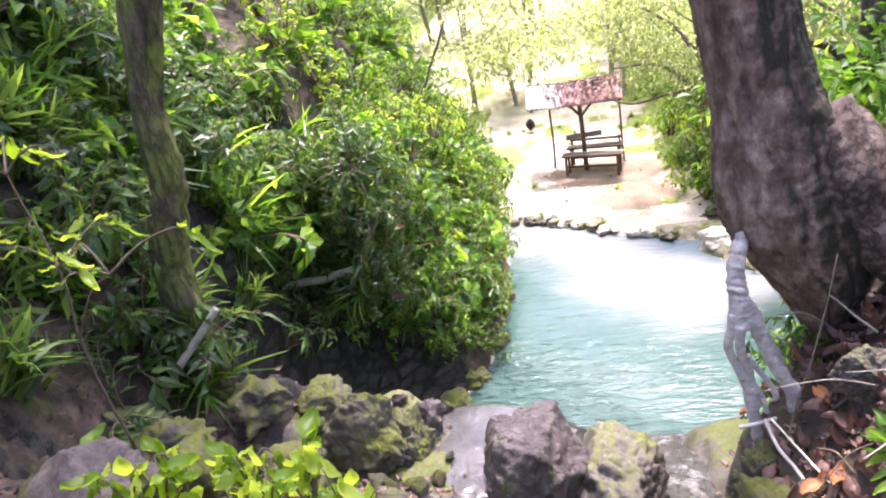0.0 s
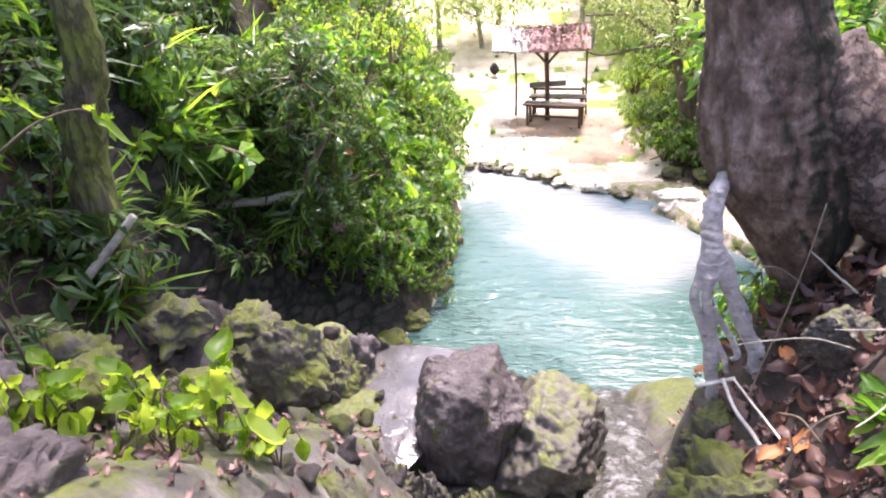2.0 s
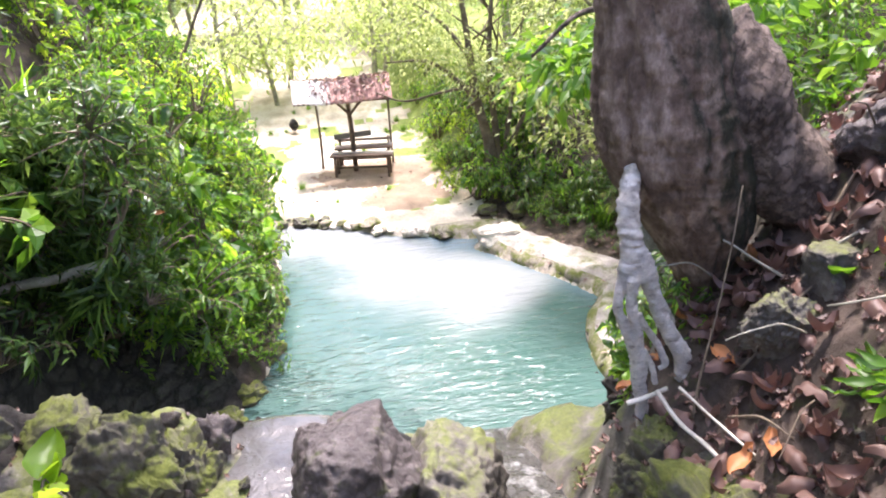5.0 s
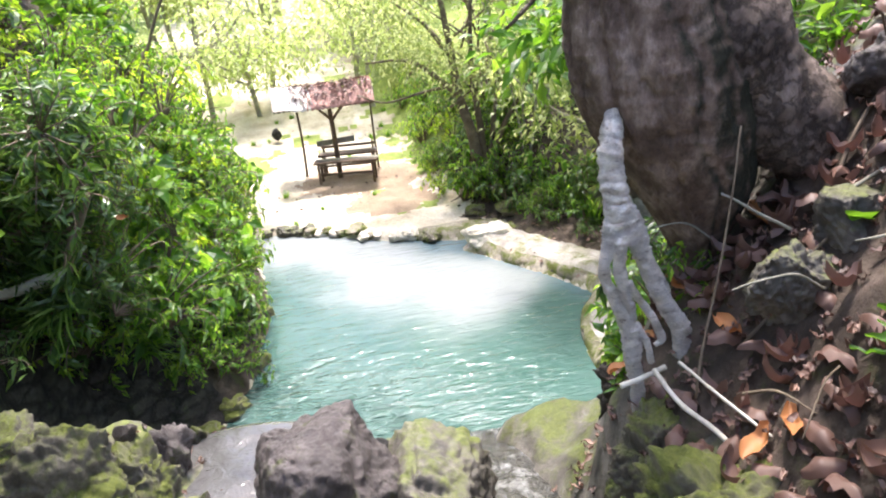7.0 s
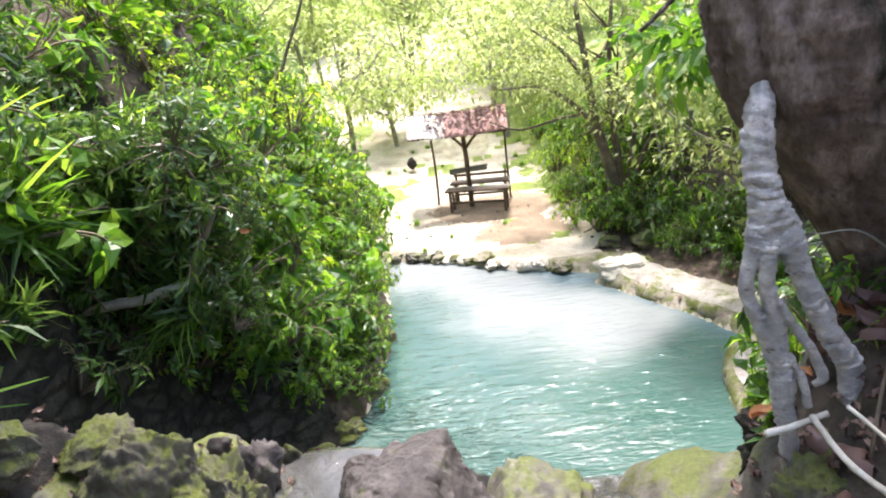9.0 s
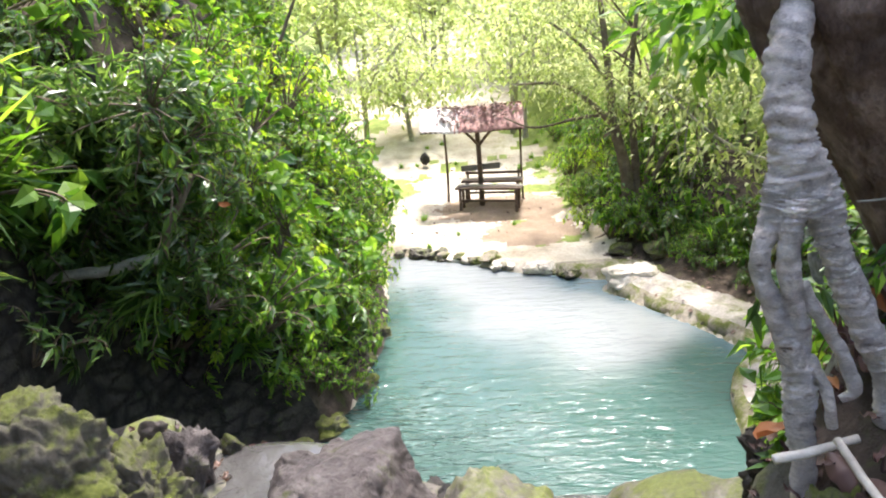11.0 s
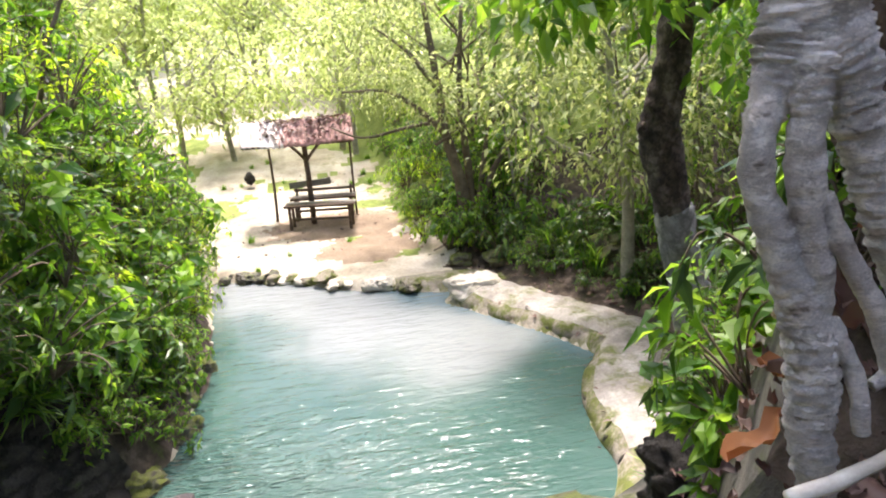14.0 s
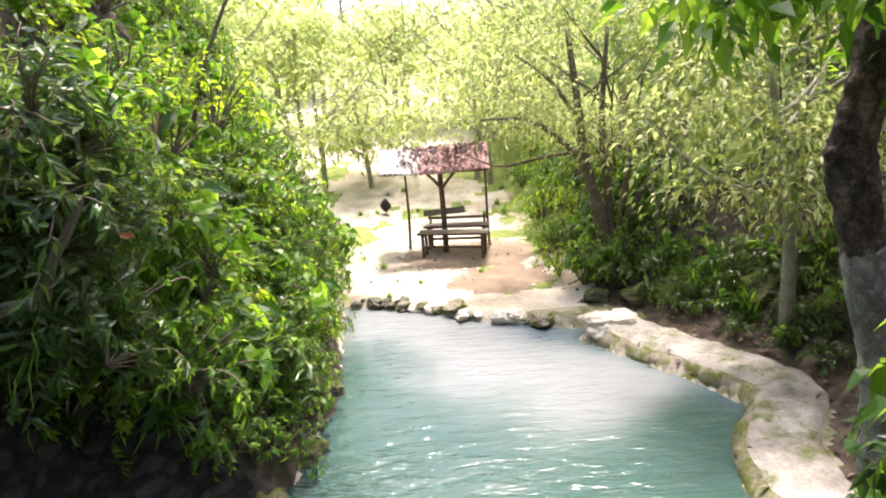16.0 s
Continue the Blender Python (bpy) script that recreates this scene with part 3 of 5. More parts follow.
for i, (px, py, pz, ps) in enumerate([(-1.7, 3.4, 3.1, 0.24), (-1.4, 3.9, 2.75, 0.22), (-2.1, 3.9, 2.9, 0.26), (-1.9, 4.6, 2.75, 0.25), (-2.6, 4.1, 2.9, 0.3), (-0.55, 3.2, 2.75, 0.2), (-1.55, 4.9, 2.5, 0.22)]):
    rock("mossy_stone", "moss-grown stone among fallen leaves", (px, py, pz), (ps, ps * 0.9, ps * 0.75), 50 + i, M_MOSSY, 0.4, 37 * i, 3, 0, "stones on the bank")
for i, (px, py, pz, sx, sz) in enumerate([(0.28, 5.0, 1.86, 0.3, 0.12), (0.52, 5.15, 1.7, 0.3, 0.12), (0.75, 5.35, 1.5, 0.28, 0.1), (1.05, 5.4, 1.42, 0.28, 0.1)]):
    crag("black_ledge", "thin black wet rock ledge at the brink", (px, py, pz), (sx, 0.22, sz), 70 + i, M_DARK, -32, 0.9, 19, 0.30, 0.1, 5)
crag("brink_rock", "dark wet rock with moss beside the running water", (0.6, 4.72, 1.78), (0.28, 0.36, 0.3), 76, M_ROCK, -25, 0.85, 22, 0.30, 0.05, 5, (0, 12))
# right bank
crag("bank_boulder", "grey-green lichened boulder in the leaf litter", (1.48, 3.26, 3.62), (0.15, 0.12, 0.16), 81, M_ROCK, 25, 0.8, 18, 0.30, tilt=(10, -20))
crag("bank_boulder", "grey-green lichened boulder in the leaf litter", (1.66, 3.3, 3.76), (0.12, 0.11, 0.11), 82, M_ROCK, 60, 0.8, 18, 0.30, 0, 5)
crag("bank_boulder", "pale grey boulder at the foot of the trunk", (1.95, 3.5, 4.15), (0.2, 0.16, 0.17), 83, M_PINK, 70, 0.8, 17, 0.27, 0, 5)
crag("bank_boulder", "pitted boulder in the leaf litter", (1.5, 2.75, 3.5), (0.16, 0.14, 0.14), 84, M_ROCK, 10, 0.85, 20, 0.36, 0, 5)
crag("bank_boulder", "mossy pitted rock at the edge of the bank", (1.12, 2.92, 3.06), (0.24, 0.32, 0.24), 85, M_MOSSY, 70, 0.9, 24, 0.39)
crag("bank_boulder", "dark pitted rock below the roots", (1.12, 3.36, 2.94), (0.2, 0.2, 0.27), 87, M_MOSSY, 0, 0.9, 24, 0.39)
crag("bank_boulder", "dark pitted rock below the roots", (1.02, 3.12, 2.86), (0.17, 0.24, 0.26), 88, M_ROCK, 50, 1.0, 24, 0.42)
crag("bank_boulder", "dark pitted rock above the running water", (1.62, 4.35, 2.4), (0.28, 0.35, 0.4), 89, M_DARK, 0, 1.0, 19, 0.33)
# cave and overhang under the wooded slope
# their near-black colour carries the shade of the undercut
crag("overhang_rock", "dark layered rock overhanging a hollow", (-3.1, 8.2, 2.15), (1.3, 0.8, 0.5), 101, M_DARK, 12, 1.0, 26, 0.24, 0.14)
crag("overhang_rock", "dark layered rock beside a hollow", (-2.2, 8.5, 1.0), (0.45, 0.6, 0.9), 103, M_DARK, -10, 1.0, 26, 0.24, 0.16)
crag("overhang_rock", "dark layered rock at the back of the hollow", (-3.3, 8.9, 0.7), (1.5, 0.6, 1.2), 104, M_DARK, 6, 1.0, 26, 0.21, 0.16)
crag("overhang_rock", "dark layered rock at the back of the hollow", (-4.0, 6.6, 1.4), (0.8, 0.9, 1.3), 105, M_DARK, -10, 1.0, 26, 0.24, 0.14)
for i, (px, py, sx) in enumerate([(-1.35, 8.75, 0.3), (-1.65, 8.2, 0.38), (-1.12, 9.6, 0.24), (-1.2, 10.3, 0.24), (-1.05, 11.0, 0.2), (-2.0, 8.0, 0.35)]):
    rock("shore_stone", "moss-topped stone at the waterline", (px, py, 0.02), (sx, sx * 0.9, 0.17), 110 + i, M_MOSSY, 0.35, 30 * i, 3, 0, "stones along the water")
# rough limestone kerb at the far shore
FARKERB = [(-1.05, 14.18), (-0.72, 14.12), (-0.42, 14.02), (-0.1, 13.8), (0.25, 13.55), (0.6, 13.33), (0.95, 13.12), (1.3, 12.97), (1.65, 12.82), (1.95, 12.7)]
kr_ = np.random.default_rng(8)
for i in range(26):
    t = i / 25 * (len(FARKERB) - 1)
    k = min(int(t), len(FARKERB) - 2)
    px = FARKERB[k][0] + (FARKERB[k + 1][0] - FARKERB[k][0]) * (t - k) + kr_.normal(0, 0.03)
    py = FARKERB[k][1] + (FARKERB[k + 1][1] - FARKERB[k][1]) * (t - k) + kr_.normal(0.06, 0.06)
    rs = kr_.uniform(0.07, 0.2)
    rock("kerb_stone", "rough pale limestone block at the far shore", (px, py, 0.06 + kr_.normal(0, 0.02)), (rs * 1.3, rs, rs * kr_.uniform(0.4, 0.8)), 130 + i, [M_PALE, M_LEDGE, M_LEDGE][int(kr_.integers(3))] if i > 6 else M_ROCK, 0.35, kr_.uniform(0, 90), 3, 0, "stones of the far shore")
RIM = [(2.2, 12.3), (2.35, 12.05), (2.62, 11.7), (2.8, 11.4), (3.0, 11.1), (3.22, 10.8), (3.42, 10.5), (3.55, 10.2), (3.56, 9.95), (3.34, 9.6), (3.15, 9.28), (3.02, 8.95), (2.95, 8.6), (2.92, 8.25), (2.9, 7.9)]
rim_pts = spline([(x + 0.2, y, 0.0) for x, y in RIM], 6)
v, q, nk = [], [], 9
for i, p in enumerate(rim_pts):
    d = rim_pts[min(i + 1, len(rim_pts) - 1)] - rim_pts[max(i - 1, 0)]
    sd = Vector((d.y, -d.x, 0)).normalized()
    if sd.x < 0:
        sd = -sd
    for k, (o, z) in enumerate([(-0.3, -0.25), (-0.3, 0.02), (-0.26, 0.1), (-0.18, 0.17), (-0.05, 0.2), (0.12, 0.21), (0.3, 0.21), (0.42, 0.2), (0.5, 0.0)]):
        c = p + sd * (o + 0.06 * noise.noise(p * 2.2 + Vector((k * 0.3, 0, 0))) * (k < 4))
        v.append((c.x, c.y, z + 0.05 * noise.noise(c * 3.0) + 0.025 * noise.noise(c * 11.0)))
q = [(i * nk + k, i * nk + k + 1, (i + 1) * nk + k + 1, (i + 1) * nk + k) for i in range(len(rim_pts) - 1) for k in range(nk - 1)]
rim_kind = [1 if g[0] % nk >= 3 else 0 for g in q]
rim = new("pool_rim", mesh("pool_rim", v, q, [M_LEDGE, M_RIMTOP], True, rim_kind))
tagged(rim, "low calcite rim of the pool with yellow-green moss", "rim", kind="structure")
for i, (px, py) in enumerate(RIM[3::2]):
    rock("rim_stone", "small mossy stone on the calcite rim", (px - 0.02, py, 0.05), (0.11, 0.1, 0.07), 150 + i, M_MOSSY, 0.3, 40 * i, 3, 0, "stones of the rim")
rock("pale_hump", "sunlit white limestone hump at the rim", (2.52, 12.2, 0.12), (0.44, 0.36, 0.24), 171, M_PALE, 0.25, 0, 5)
for i, (px, py, ps) in enumerate([(3.1, 13.0, 0.25), (3.7, 12.6, 0.3), (4.4, 11.9, 0.3), (2.6, 13.3, 0.2), (4.9, 11.0, 0.3), (3.5, 13.4, 0.22)]):
    rock("slope_stone", "moss-grown stone on the shaded slope", (px, py, float(ground_height(px, py)) + 0.05), (ps, ps, ps * 0.6), 180 + i, M_MOSSY, 0.3, 30 * i, 3, 0, "stones on the slope")


# ---- running water ----
def ribbon(name, label, path, widths, across=10, bumpy=0.03, mtl=None):
    pts = spline(path, 8)
    ws = np.interp(np.linspace(0, 1, len(pts)), np.linspace(0, 1, len(widths)), widths)
    v, q = [], []
    for i, p in enumerate(pts):
        d = (pts[min(i + 1, len(pts) - 1)] - pts[max(i - 1, 0)])
        sd = Vector((d.y, -d.x, 0)).normalized()
        for k in range(across):
            o = p + sd * ws[i] * (k / (across - 1) - 0.5)
            o.z += bumpy * noise.noise(o * 5.0) - 0.05 * (2 * k / (across - 1) - 1) ** 2
            v.append(o)
    for i in range(len(pts) - 1):
        for k in range(across - 1):
            q.append((i * across + k, i * across + k + 1, (i + 1) * across + k + 1, (i + 1) * across + k))
    ob = new(name, mesh(name, v, q, mtl or M_RUN, True))
    return tagged(ob, label, "stream", kind="structure")


ribbon("stream", "shallow foaming water running over the rock lip", [(0.8, 3.2, 2.3), (0.86, 3.8, 2.1), (0.9, 4.5, 1.98), (0.97, 5.05, 1.82), (1.02, 5.5, 1.5), (1.03, 5.75, 0.0)], [0.32, 0.45, 0.55, 0.65, 0.6, 0.6])
ribbon("stream", "smooth sheet of clear water between the rocks", [(-0.62, 3.8, 2.26), (-0.52, 4.2, 2.32), (-0.48, 4.7, 2.32), (-0.46, 5.12, 2.2), (-0.45, 5.55, 0.9), (-0.45, 5.7, 0.0)], [0.35, 0.66, 0.72, 0.62, 0.5, 0.45], 10, 0.02, M_SHEET)


# ---- trees ----
def trunk_bits(stems, seg=10, wob=0.12):
    bits = []
    for i, (pts, r0, r1) in enumerate(stems):
        sp = spline(pts, 7)
        bits.append(tube(sp, taper(r0, r1, len(sp)), seg, wob, i * 3.1))
    return joined(bits)


def crown_leaves(centres, spread, count, size, aspect=0.42, seed=1, droop=0.25, flat=0.6):
    rng = np.random.default_rng(seed)
    c = np.asarray(centres, float)
    k = rng.integers(0, len(c), count)
    sp = np.broadcast_to(spread, (len(c),))[k][:, None]
    off = rng.normal(size=(count, 3)) * [1, 1, flat]
    pos = c[k] + off * sp
    along = off + rng.normal(size=(count, 3)) * 0.6 + [0, 0, -0.35]
    ln = size * rng.uniform(0.6, 1.35, count)
    return leaves(pos, along, ln, ln * aspect, droop, rng)


def blob(centre, radii, n, seed):
    """Clump centres spread unevenly through an ellipsoid, more of them near its skin."""
    rng = np.random.default_rng(seed)
    d = rng.normal(size=(n, 3))
    d /= np.linalg.norm(d, axis=1, keepdims=True)
    return np.asarray(centre) + d * np.asarray(radii) * rng.uniform(0.35, 1.0, (n, 1)) ** 0.6


# big leaning tree with a swollen base beside the path
big = thing("leaning_tree", "large leaning brown tree with a swollen wrinkled base", "tree", (1.4, 3.82, 3.3))
B0 = np.array((1.4, 3.82, 3.3))
SECTION = [(3.36, 1.47, 0.04), (3.5, 1.48, 0.09), (3.62, 1.465, 0.14), (3.75, 1.445, 0.205), (3.95, 1.37, 0.262), (4.1, 1.32, 0.28), (4.2, 1.295, 0.28),
           (4.35, 1.275, 0.25), (4.5, 1.262, 0.222), (4.7, 1.215, 0.2), (5.0, 1.15, 0.2), (5.4, 1.07, 0.195), (6.0, 0.95, 0.185), (8.0, 0.6, 0.15)]
sec_z, sec_x, sec_w = np.array(SECTION).T
v, q, seg = [], [], 110
levels = np.concatenate([np.linspace(3.36, 5.2, 230), np.linspace(5.23, 8.0, 50)])
soft_x, soft_w = np.interp(levels, sec_z, sec_x), np.interp(levels, sec_z, sec_w)
for c0, hw, z in zip(np.convolve(np.pad(soft_x, 7, "edge"), np.ones(15) / 15, "valid"), np.convolve(np.pad(soft_w, 7, "edge"), np.ones(15) / 15, "valid"), levels):
    swell = smooth(z, 3.75, 4.05) * (1 - smooth(z, 4.45, 4.8))
    for k in range(seg):
        an = 2 * math.pi * k / seg
        o = Vector((math.cos(an), math.sin(an), 0))
        p = Vector((c0, 3.82, z)) + o * hw
        fold = noise.noise(Vector((p.x * 2.5, p.y * 2.5, z * 15 + 1.5 * noise.noise(p * 3)))) + 0.6 * noise.noise(Vector((p.x * 5, p.y * 5, z * 34)))
        groove = abs(noise.noise(Vector((an * 1.9 + 0.5 * noise.noise(p * 4), z * 0.8, 3.0))))
        r = hw * (1 + 0.07 * noise.noise(p * 3.0) + (0.012 + 0.026 * swell) * fold - 0.1 * math.exp(-groove * 14) + 0.035 * noise.turbulence(Vector((p.x * 22, p.y * 22, p.z * 14)), 4, True) + 0.016 * noise.noise(p * 60))
        v.append((c0 + o.x * r, 3.82 + o.y * r, z))
q = [(i * seg + k, i * seg + (k + 1) % seg, (i + 1) * seg + (k + 1) % seg, (i + 1) * seg + k) for i in range(len(levels) - 1) for k in range(seg)]
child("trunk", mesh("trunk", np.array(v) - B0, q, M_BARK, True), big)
for lp in [([(-0.7, 0.0, 4.6), (-0.95, 0.9, 5.9), (-1.15, 1.7, 7.1)], 0.14, 0.05), ([(-0.7, 0.0, 4.6), (-0.45, -1.6, 5.7), (-0.25, -4.2, 6.6)], 0.14, 0.05), ([(-0.65, 0.0, 4.4), (-2.15, 0.3, 5.5), (-3.75, -0.3, 6.1)], 0.13, 0.04), ([(-0.6, 0.0, 4.1), (0.65, 0.9, 5.3), (2.45, 1.3, 6.1)], 0.13, 0.04)]:
    child("limb", mesh("limb", *trunk_bits([lp]), M_BARK, True), big)
# crown out of view; its second clump is placed to shade the bank
unseen_clumps = np.concatenate([blob((-0.9, -4.8, 6.5), (3.4, 2.4, 1.2), 45, 3), blob((2.7, 3.6, 5.9), (1.9, 2.8, 0.9), 85, 4)])
child("crown", mesh("crown", *crown_leaves(unseen_clumps, 0.42, 5400, 0.17, 0.42, 5), M_LEAF), big)


def bark_limb(name, pts, radii, parent, mtl, rings=16, seg=24, ridge=0.1, lump=0.2, pitch=60.0, seed=0):
    """A root or buttress whose bark is drawn into rings, lumps and shallow hollows."""
    sp = spline(pts, rings)
    rad = np.interp(np.linspace(0, 1, len(sp)), np.linspace(0, 1, len(radii)), radii)
    vv, side = [], None
    for i, p in enumerate(sp):
        d = (sp[min(i + 1, len(sp) - 1)] - sp[max(i - 1, 0)]).normalized()
        ref = side if side is not None else Vector((1, 0, 0)) if abs(d.x) < 0.9 else Vector((0, 1, 0))
        a = (ref - d * ref.dot(d)).normalized()
        side, b = a, d.cross(a)
        for k in range(seg):
            an = 2 * math.pi * k / seg
            o = a * math.cos(an) + b * math.sin(an)
            at = p + o * rad[i] + Vector((seed, 0, 0))
            run = i * (sp[1] - sp[0]).length
            r = rad[i] * (1 + lump * noise.noise(at * (0.7 / max(rad[i], 0.02))) + ridge * noise.noise(Vector((at.x * 26, at.y * 26, run * pitch + seed))) + 0.8 * ridge * noise.noise(at * 90) - 0.9 * ridge * max(0.0, noise.noise(at * 45)))
            vv.append(p + o * r)
    n_ = len(sp)
    ff = [(i * seg + k, i * seg + (k + 1) % seg, (i + 1) * seg + (k + 1) % seg, (i + 1) * seg + k) for i in range(n_ - 1) for k in range(seg)]
    ff += [tuple(range(seg - 1, -1, -1)), tuple((n_ - 1) * seg + k for k in range(seg))]
    return child(name, mesh(name, vv, ff, mtl, True), parent)


# buttresses on the bank side
bark_limb("buttress", [(-0.02, 0.0, 1.15), (0.12, -0.06, 0.95), (0.24, -0.1, 0.76), (0.37, -0.12, 0.6), (0.52, -0.1, 0.42), (0.66, -0.06, 0.25)], [0.2, 0.19, 0.17, 0.15, 0.13, 0.11], big, M_DARKBARK, 14, 34, 0.07, 0.22, 24.0, 1)
bark_limb("buttress", [(0.05, 0.2, 0.8), (0.25, 0.25, 0.5), (0.45, 0.35, 0.3), (0.7, 0.45, 0.2)], [0.17, 0.14, 0.11, 0.08], big, M_BARK, 12, 24, 0.07, 0.22, 24.0, 2)

# pale aerial roots in front of it
roots = thing("aerial_roots", "pale grey strangler roots with ringed bark fused at the top", "root", (1.12, 3.54, 3.05))
R0 = np.array((1.12, 3.54, 3.05))


def root(name, pts, radii, seed, rings=20):
    bark_limb(name, [tuple(np.array(p) - R0) for p in pts], [0.9 * a for a in radii], roots, M_ROOT, rings, 32, 0.085, 0.26, 95.0, seed * 3.7)


root("upper_root", [(1.12, 3.7, 4.08), (1.07, 3.62, 4.0), (1.055, 3.58, 3.92), (1.06, 3.555, 3.84), (1.075, 3.55, 3.77), (1.09, 3.55, 3.7)], [0.03, 0.04, 0.042, 0.045, 0.055, 0.05], 1)
root("shoulder_root", [(1.05, 3.55, 3.8), (1.045, 3.545, 3.74), (1.03, 3.54, 3.69), (1.015, 3.54, 3.64)], [0.03, 0.038, 0.028, 0.02], 7)
root("front_root", [(1.03, 3.54, 3.72), (1.012, 3.53, 3.66), (1.01, 3.53, 3.6), (1.032, 3.53, 3.54), (1.062, 3.53, 3.47), (1.09, 3.53, 3.4), (1.103, 3.53, 3.33), (1.105, 3.53, 3.27), (1.115, 3.52, 3.19), (1.125, 3.52, 3.08)], [0.02, 0.019, 0.02, 0.022, 0.026, 0.031, 0.033, 0.03, 0.026, 0.026], 2)
root("inner_root", [(1.07, 3.53, 3.76), (1.056, 3.515, 3.71), (1.052, 3.51, 3.655), (1.055, 3.515, 3.6), (1.07, 3.52, 3.54), (1.09, 3.525, 3.47), (1.1, 3.53, 3.4)], [0.03, 0.026, 0.022, 0.022, 0.022, 0.022, 0.016], 3)
root("thin_root", [(1.085, 3.52, 3.57), (1.11, 3.52, 3.52), (1.138, 3.52, 3.475), (1.165, 3.52, 3.43), (1.188, 3.52, 3.38), (1.2, 3.52, 3.34), (1.175, 3.52, 3.325)], [0.012, 0.014, 0.014, 0.015, 0.015, 0.014, 0.01], 5)
root("back_root", [(1.1, 3.56, 3.78), (1.122, 3.555, 3.72), (1.137, 3.55, 3.66), (1.157, 3.545, 3.6), (1.18, 3.54, 3.54), (1.21, 3.535, 3.475), (1.245, 3.53, 3.41), (1.272, 3.53, 3.36), (1.275, 3.53, 3.26)], [0.036, 0.038, 0.032, 0.029, 0.03, 0.031, 0.033, 0.034, 0.03], 4)
root("side_root", [(1.165, 3.57, 3.66), (1.185, 3.57, 3.6), (1.21, 3.57, 3.55), (1.232, 3.57, 3.5), (1.25, 3.57, 3.42)], [0.012, 0.014, 0.014, 0.015, 0.016], 6)
root("foot_root", [(1.11, 3.52, 3.42), (1.135, 3.515, 3.37), (1.15, 3.51, 3.32), (1.16, 3.51, 3.27)], [0.012, 0.013, 0.013, 0.012], 8)

# mossy tree on the wooded bank
tm = thing("mossy_tree", "slender forked tree with green moss on its bark", "tree", (-2.4, 4.85, 3.2))
st = trunk_bits([([(-0.02, 0.0, -0.9), (0.0, 0.0, -0.3), (0.04, 0.0, 0.5), (0.2, 0.02, 1.1), (0.22, 0.05, 1.6), (0.35, 0.1, 2.3), (0.5, 0.2, 3.6), (0.6, 0.3, 5.5)], 0.15, 0.07), ([(0.24, 0.05, 1.5), (0.42, 0.06, 2.0), (0.62, 0.1, 2.7), (0.9, 0.2, 4.5)], 0.05, 0.035), ([(0.0, -0.02, 0.9), (0.1, -0.06, 0.3), (0.2, -0.08, -0.3)], 0.07, 0.06)], 14, 0.25)
child("trunk", mesh("trunk", *st, M_MOSSBARK, True), tm)
child("crown", mesh("crown", *crown_leaves(blob((0.2, 0.6, 6.2), (2.6, 2.6, 1.4), 70, 8), 0.4, 7000, 0.15, 0.42, 9), M_LEAF), tm)

# tree with a knob and grey lower bark at the rim
KZ = float(ground_height(2.85, 6.8)) - 0.1
kt = thing("knobbed_tree", "slim dark tree with a knob and grey lower trunk", "tree", (2.75, 6.8, KZ))
bark_limb("grey_base", [(0.2, 0, 0), (0.14, 0, (1.6 - KZ) * 0.6), (0.07, 0, 1.9 - KZ), (-0.03, 0, 2.3 - KZ), (-0.09, 0, 2.6 - KZ)], [0.15, 0.14, 0.13, 0.122, 0.118], kt, M_GREYBARK, 14, 28, 0.06, 0.14, 20.0, 2)
bark_limb("trunk", [(-0.09, 0, 2.58 - KZ), (-0.14, 0, 2.8 - KZ), (-0.19, 0, 3.05 - KZ), (-0.16, 0, 3.3 - KZ), (-0.11, 0, 3.6 - KZ), (-0.04, 0.05, 4.4 - KZ), (0.1, 0.1, 6.0 - KZ), (0.2, 0.2, 8.0 - KZ)], [0.112, 0.115, 0.125, 0.105, 0.1, 0.095, 0.09, 0.07], kt, M_DARKBARK, 12, 28, 0.08, 0.2, 26.0, 3)
bark_limb("knob", [(-0.2, 0, 3.06 - KZ), (-0.28, -0.02, 3.09 - KZ), (-0.335, -0.03, 3.12 - KZ)], [0.09, 0.055, 0.025], kt, M_DARKBARK, 8, 16, 0.1, 0.2, 40.0, 4)
for lp in [([(-0.1, 0, 3.7 - KZ), (-0.45, -0.3, 4.2 - KZ), (-0.9, -0.5, 4.3 - KZ), (-1.3, -0.6, 4.05 - KZ)], 0.04, 0.012), ([(0, 0, 4.5 - KZ), (0.7, 0.5, 5.1 - KZ), (1.5, 0.8, 5.5 - KZ)], 0.05, 0.02), ([(-0.12, 0, 3.62 - KZ), (0.2, -0.5, 3.95 - KZ), (0.45, -0.9, 3.9 - KZ)], 0.03, 0.01)]:
    child("limb", mesh("limb", *trunk_bits([lp], 8), M_DARKBARK, True), kt)
kc = np.concatenate([blob((-0.85, -0.4, 4.0 - KZ), (0.45, 0.5, 0.32), 22, 11), blob((-0.15, -0.5, 4.15 - KZ), (0.6, 0.5, 0.3), 18, 12), blob((0.3, -0.2, 3.7 - KZ), (0.35, 0.5, 0.5), 16, 14), blob((0.1, 0.2, 6.6 - KZ), (2.0, 2.0, 1.0), 40, 13)])
child("crown", mesh("crown", *crown_leaves(kc, 0.13, 2600, 0.12, 0.5, 15, 0.2), M_LIT), kt)

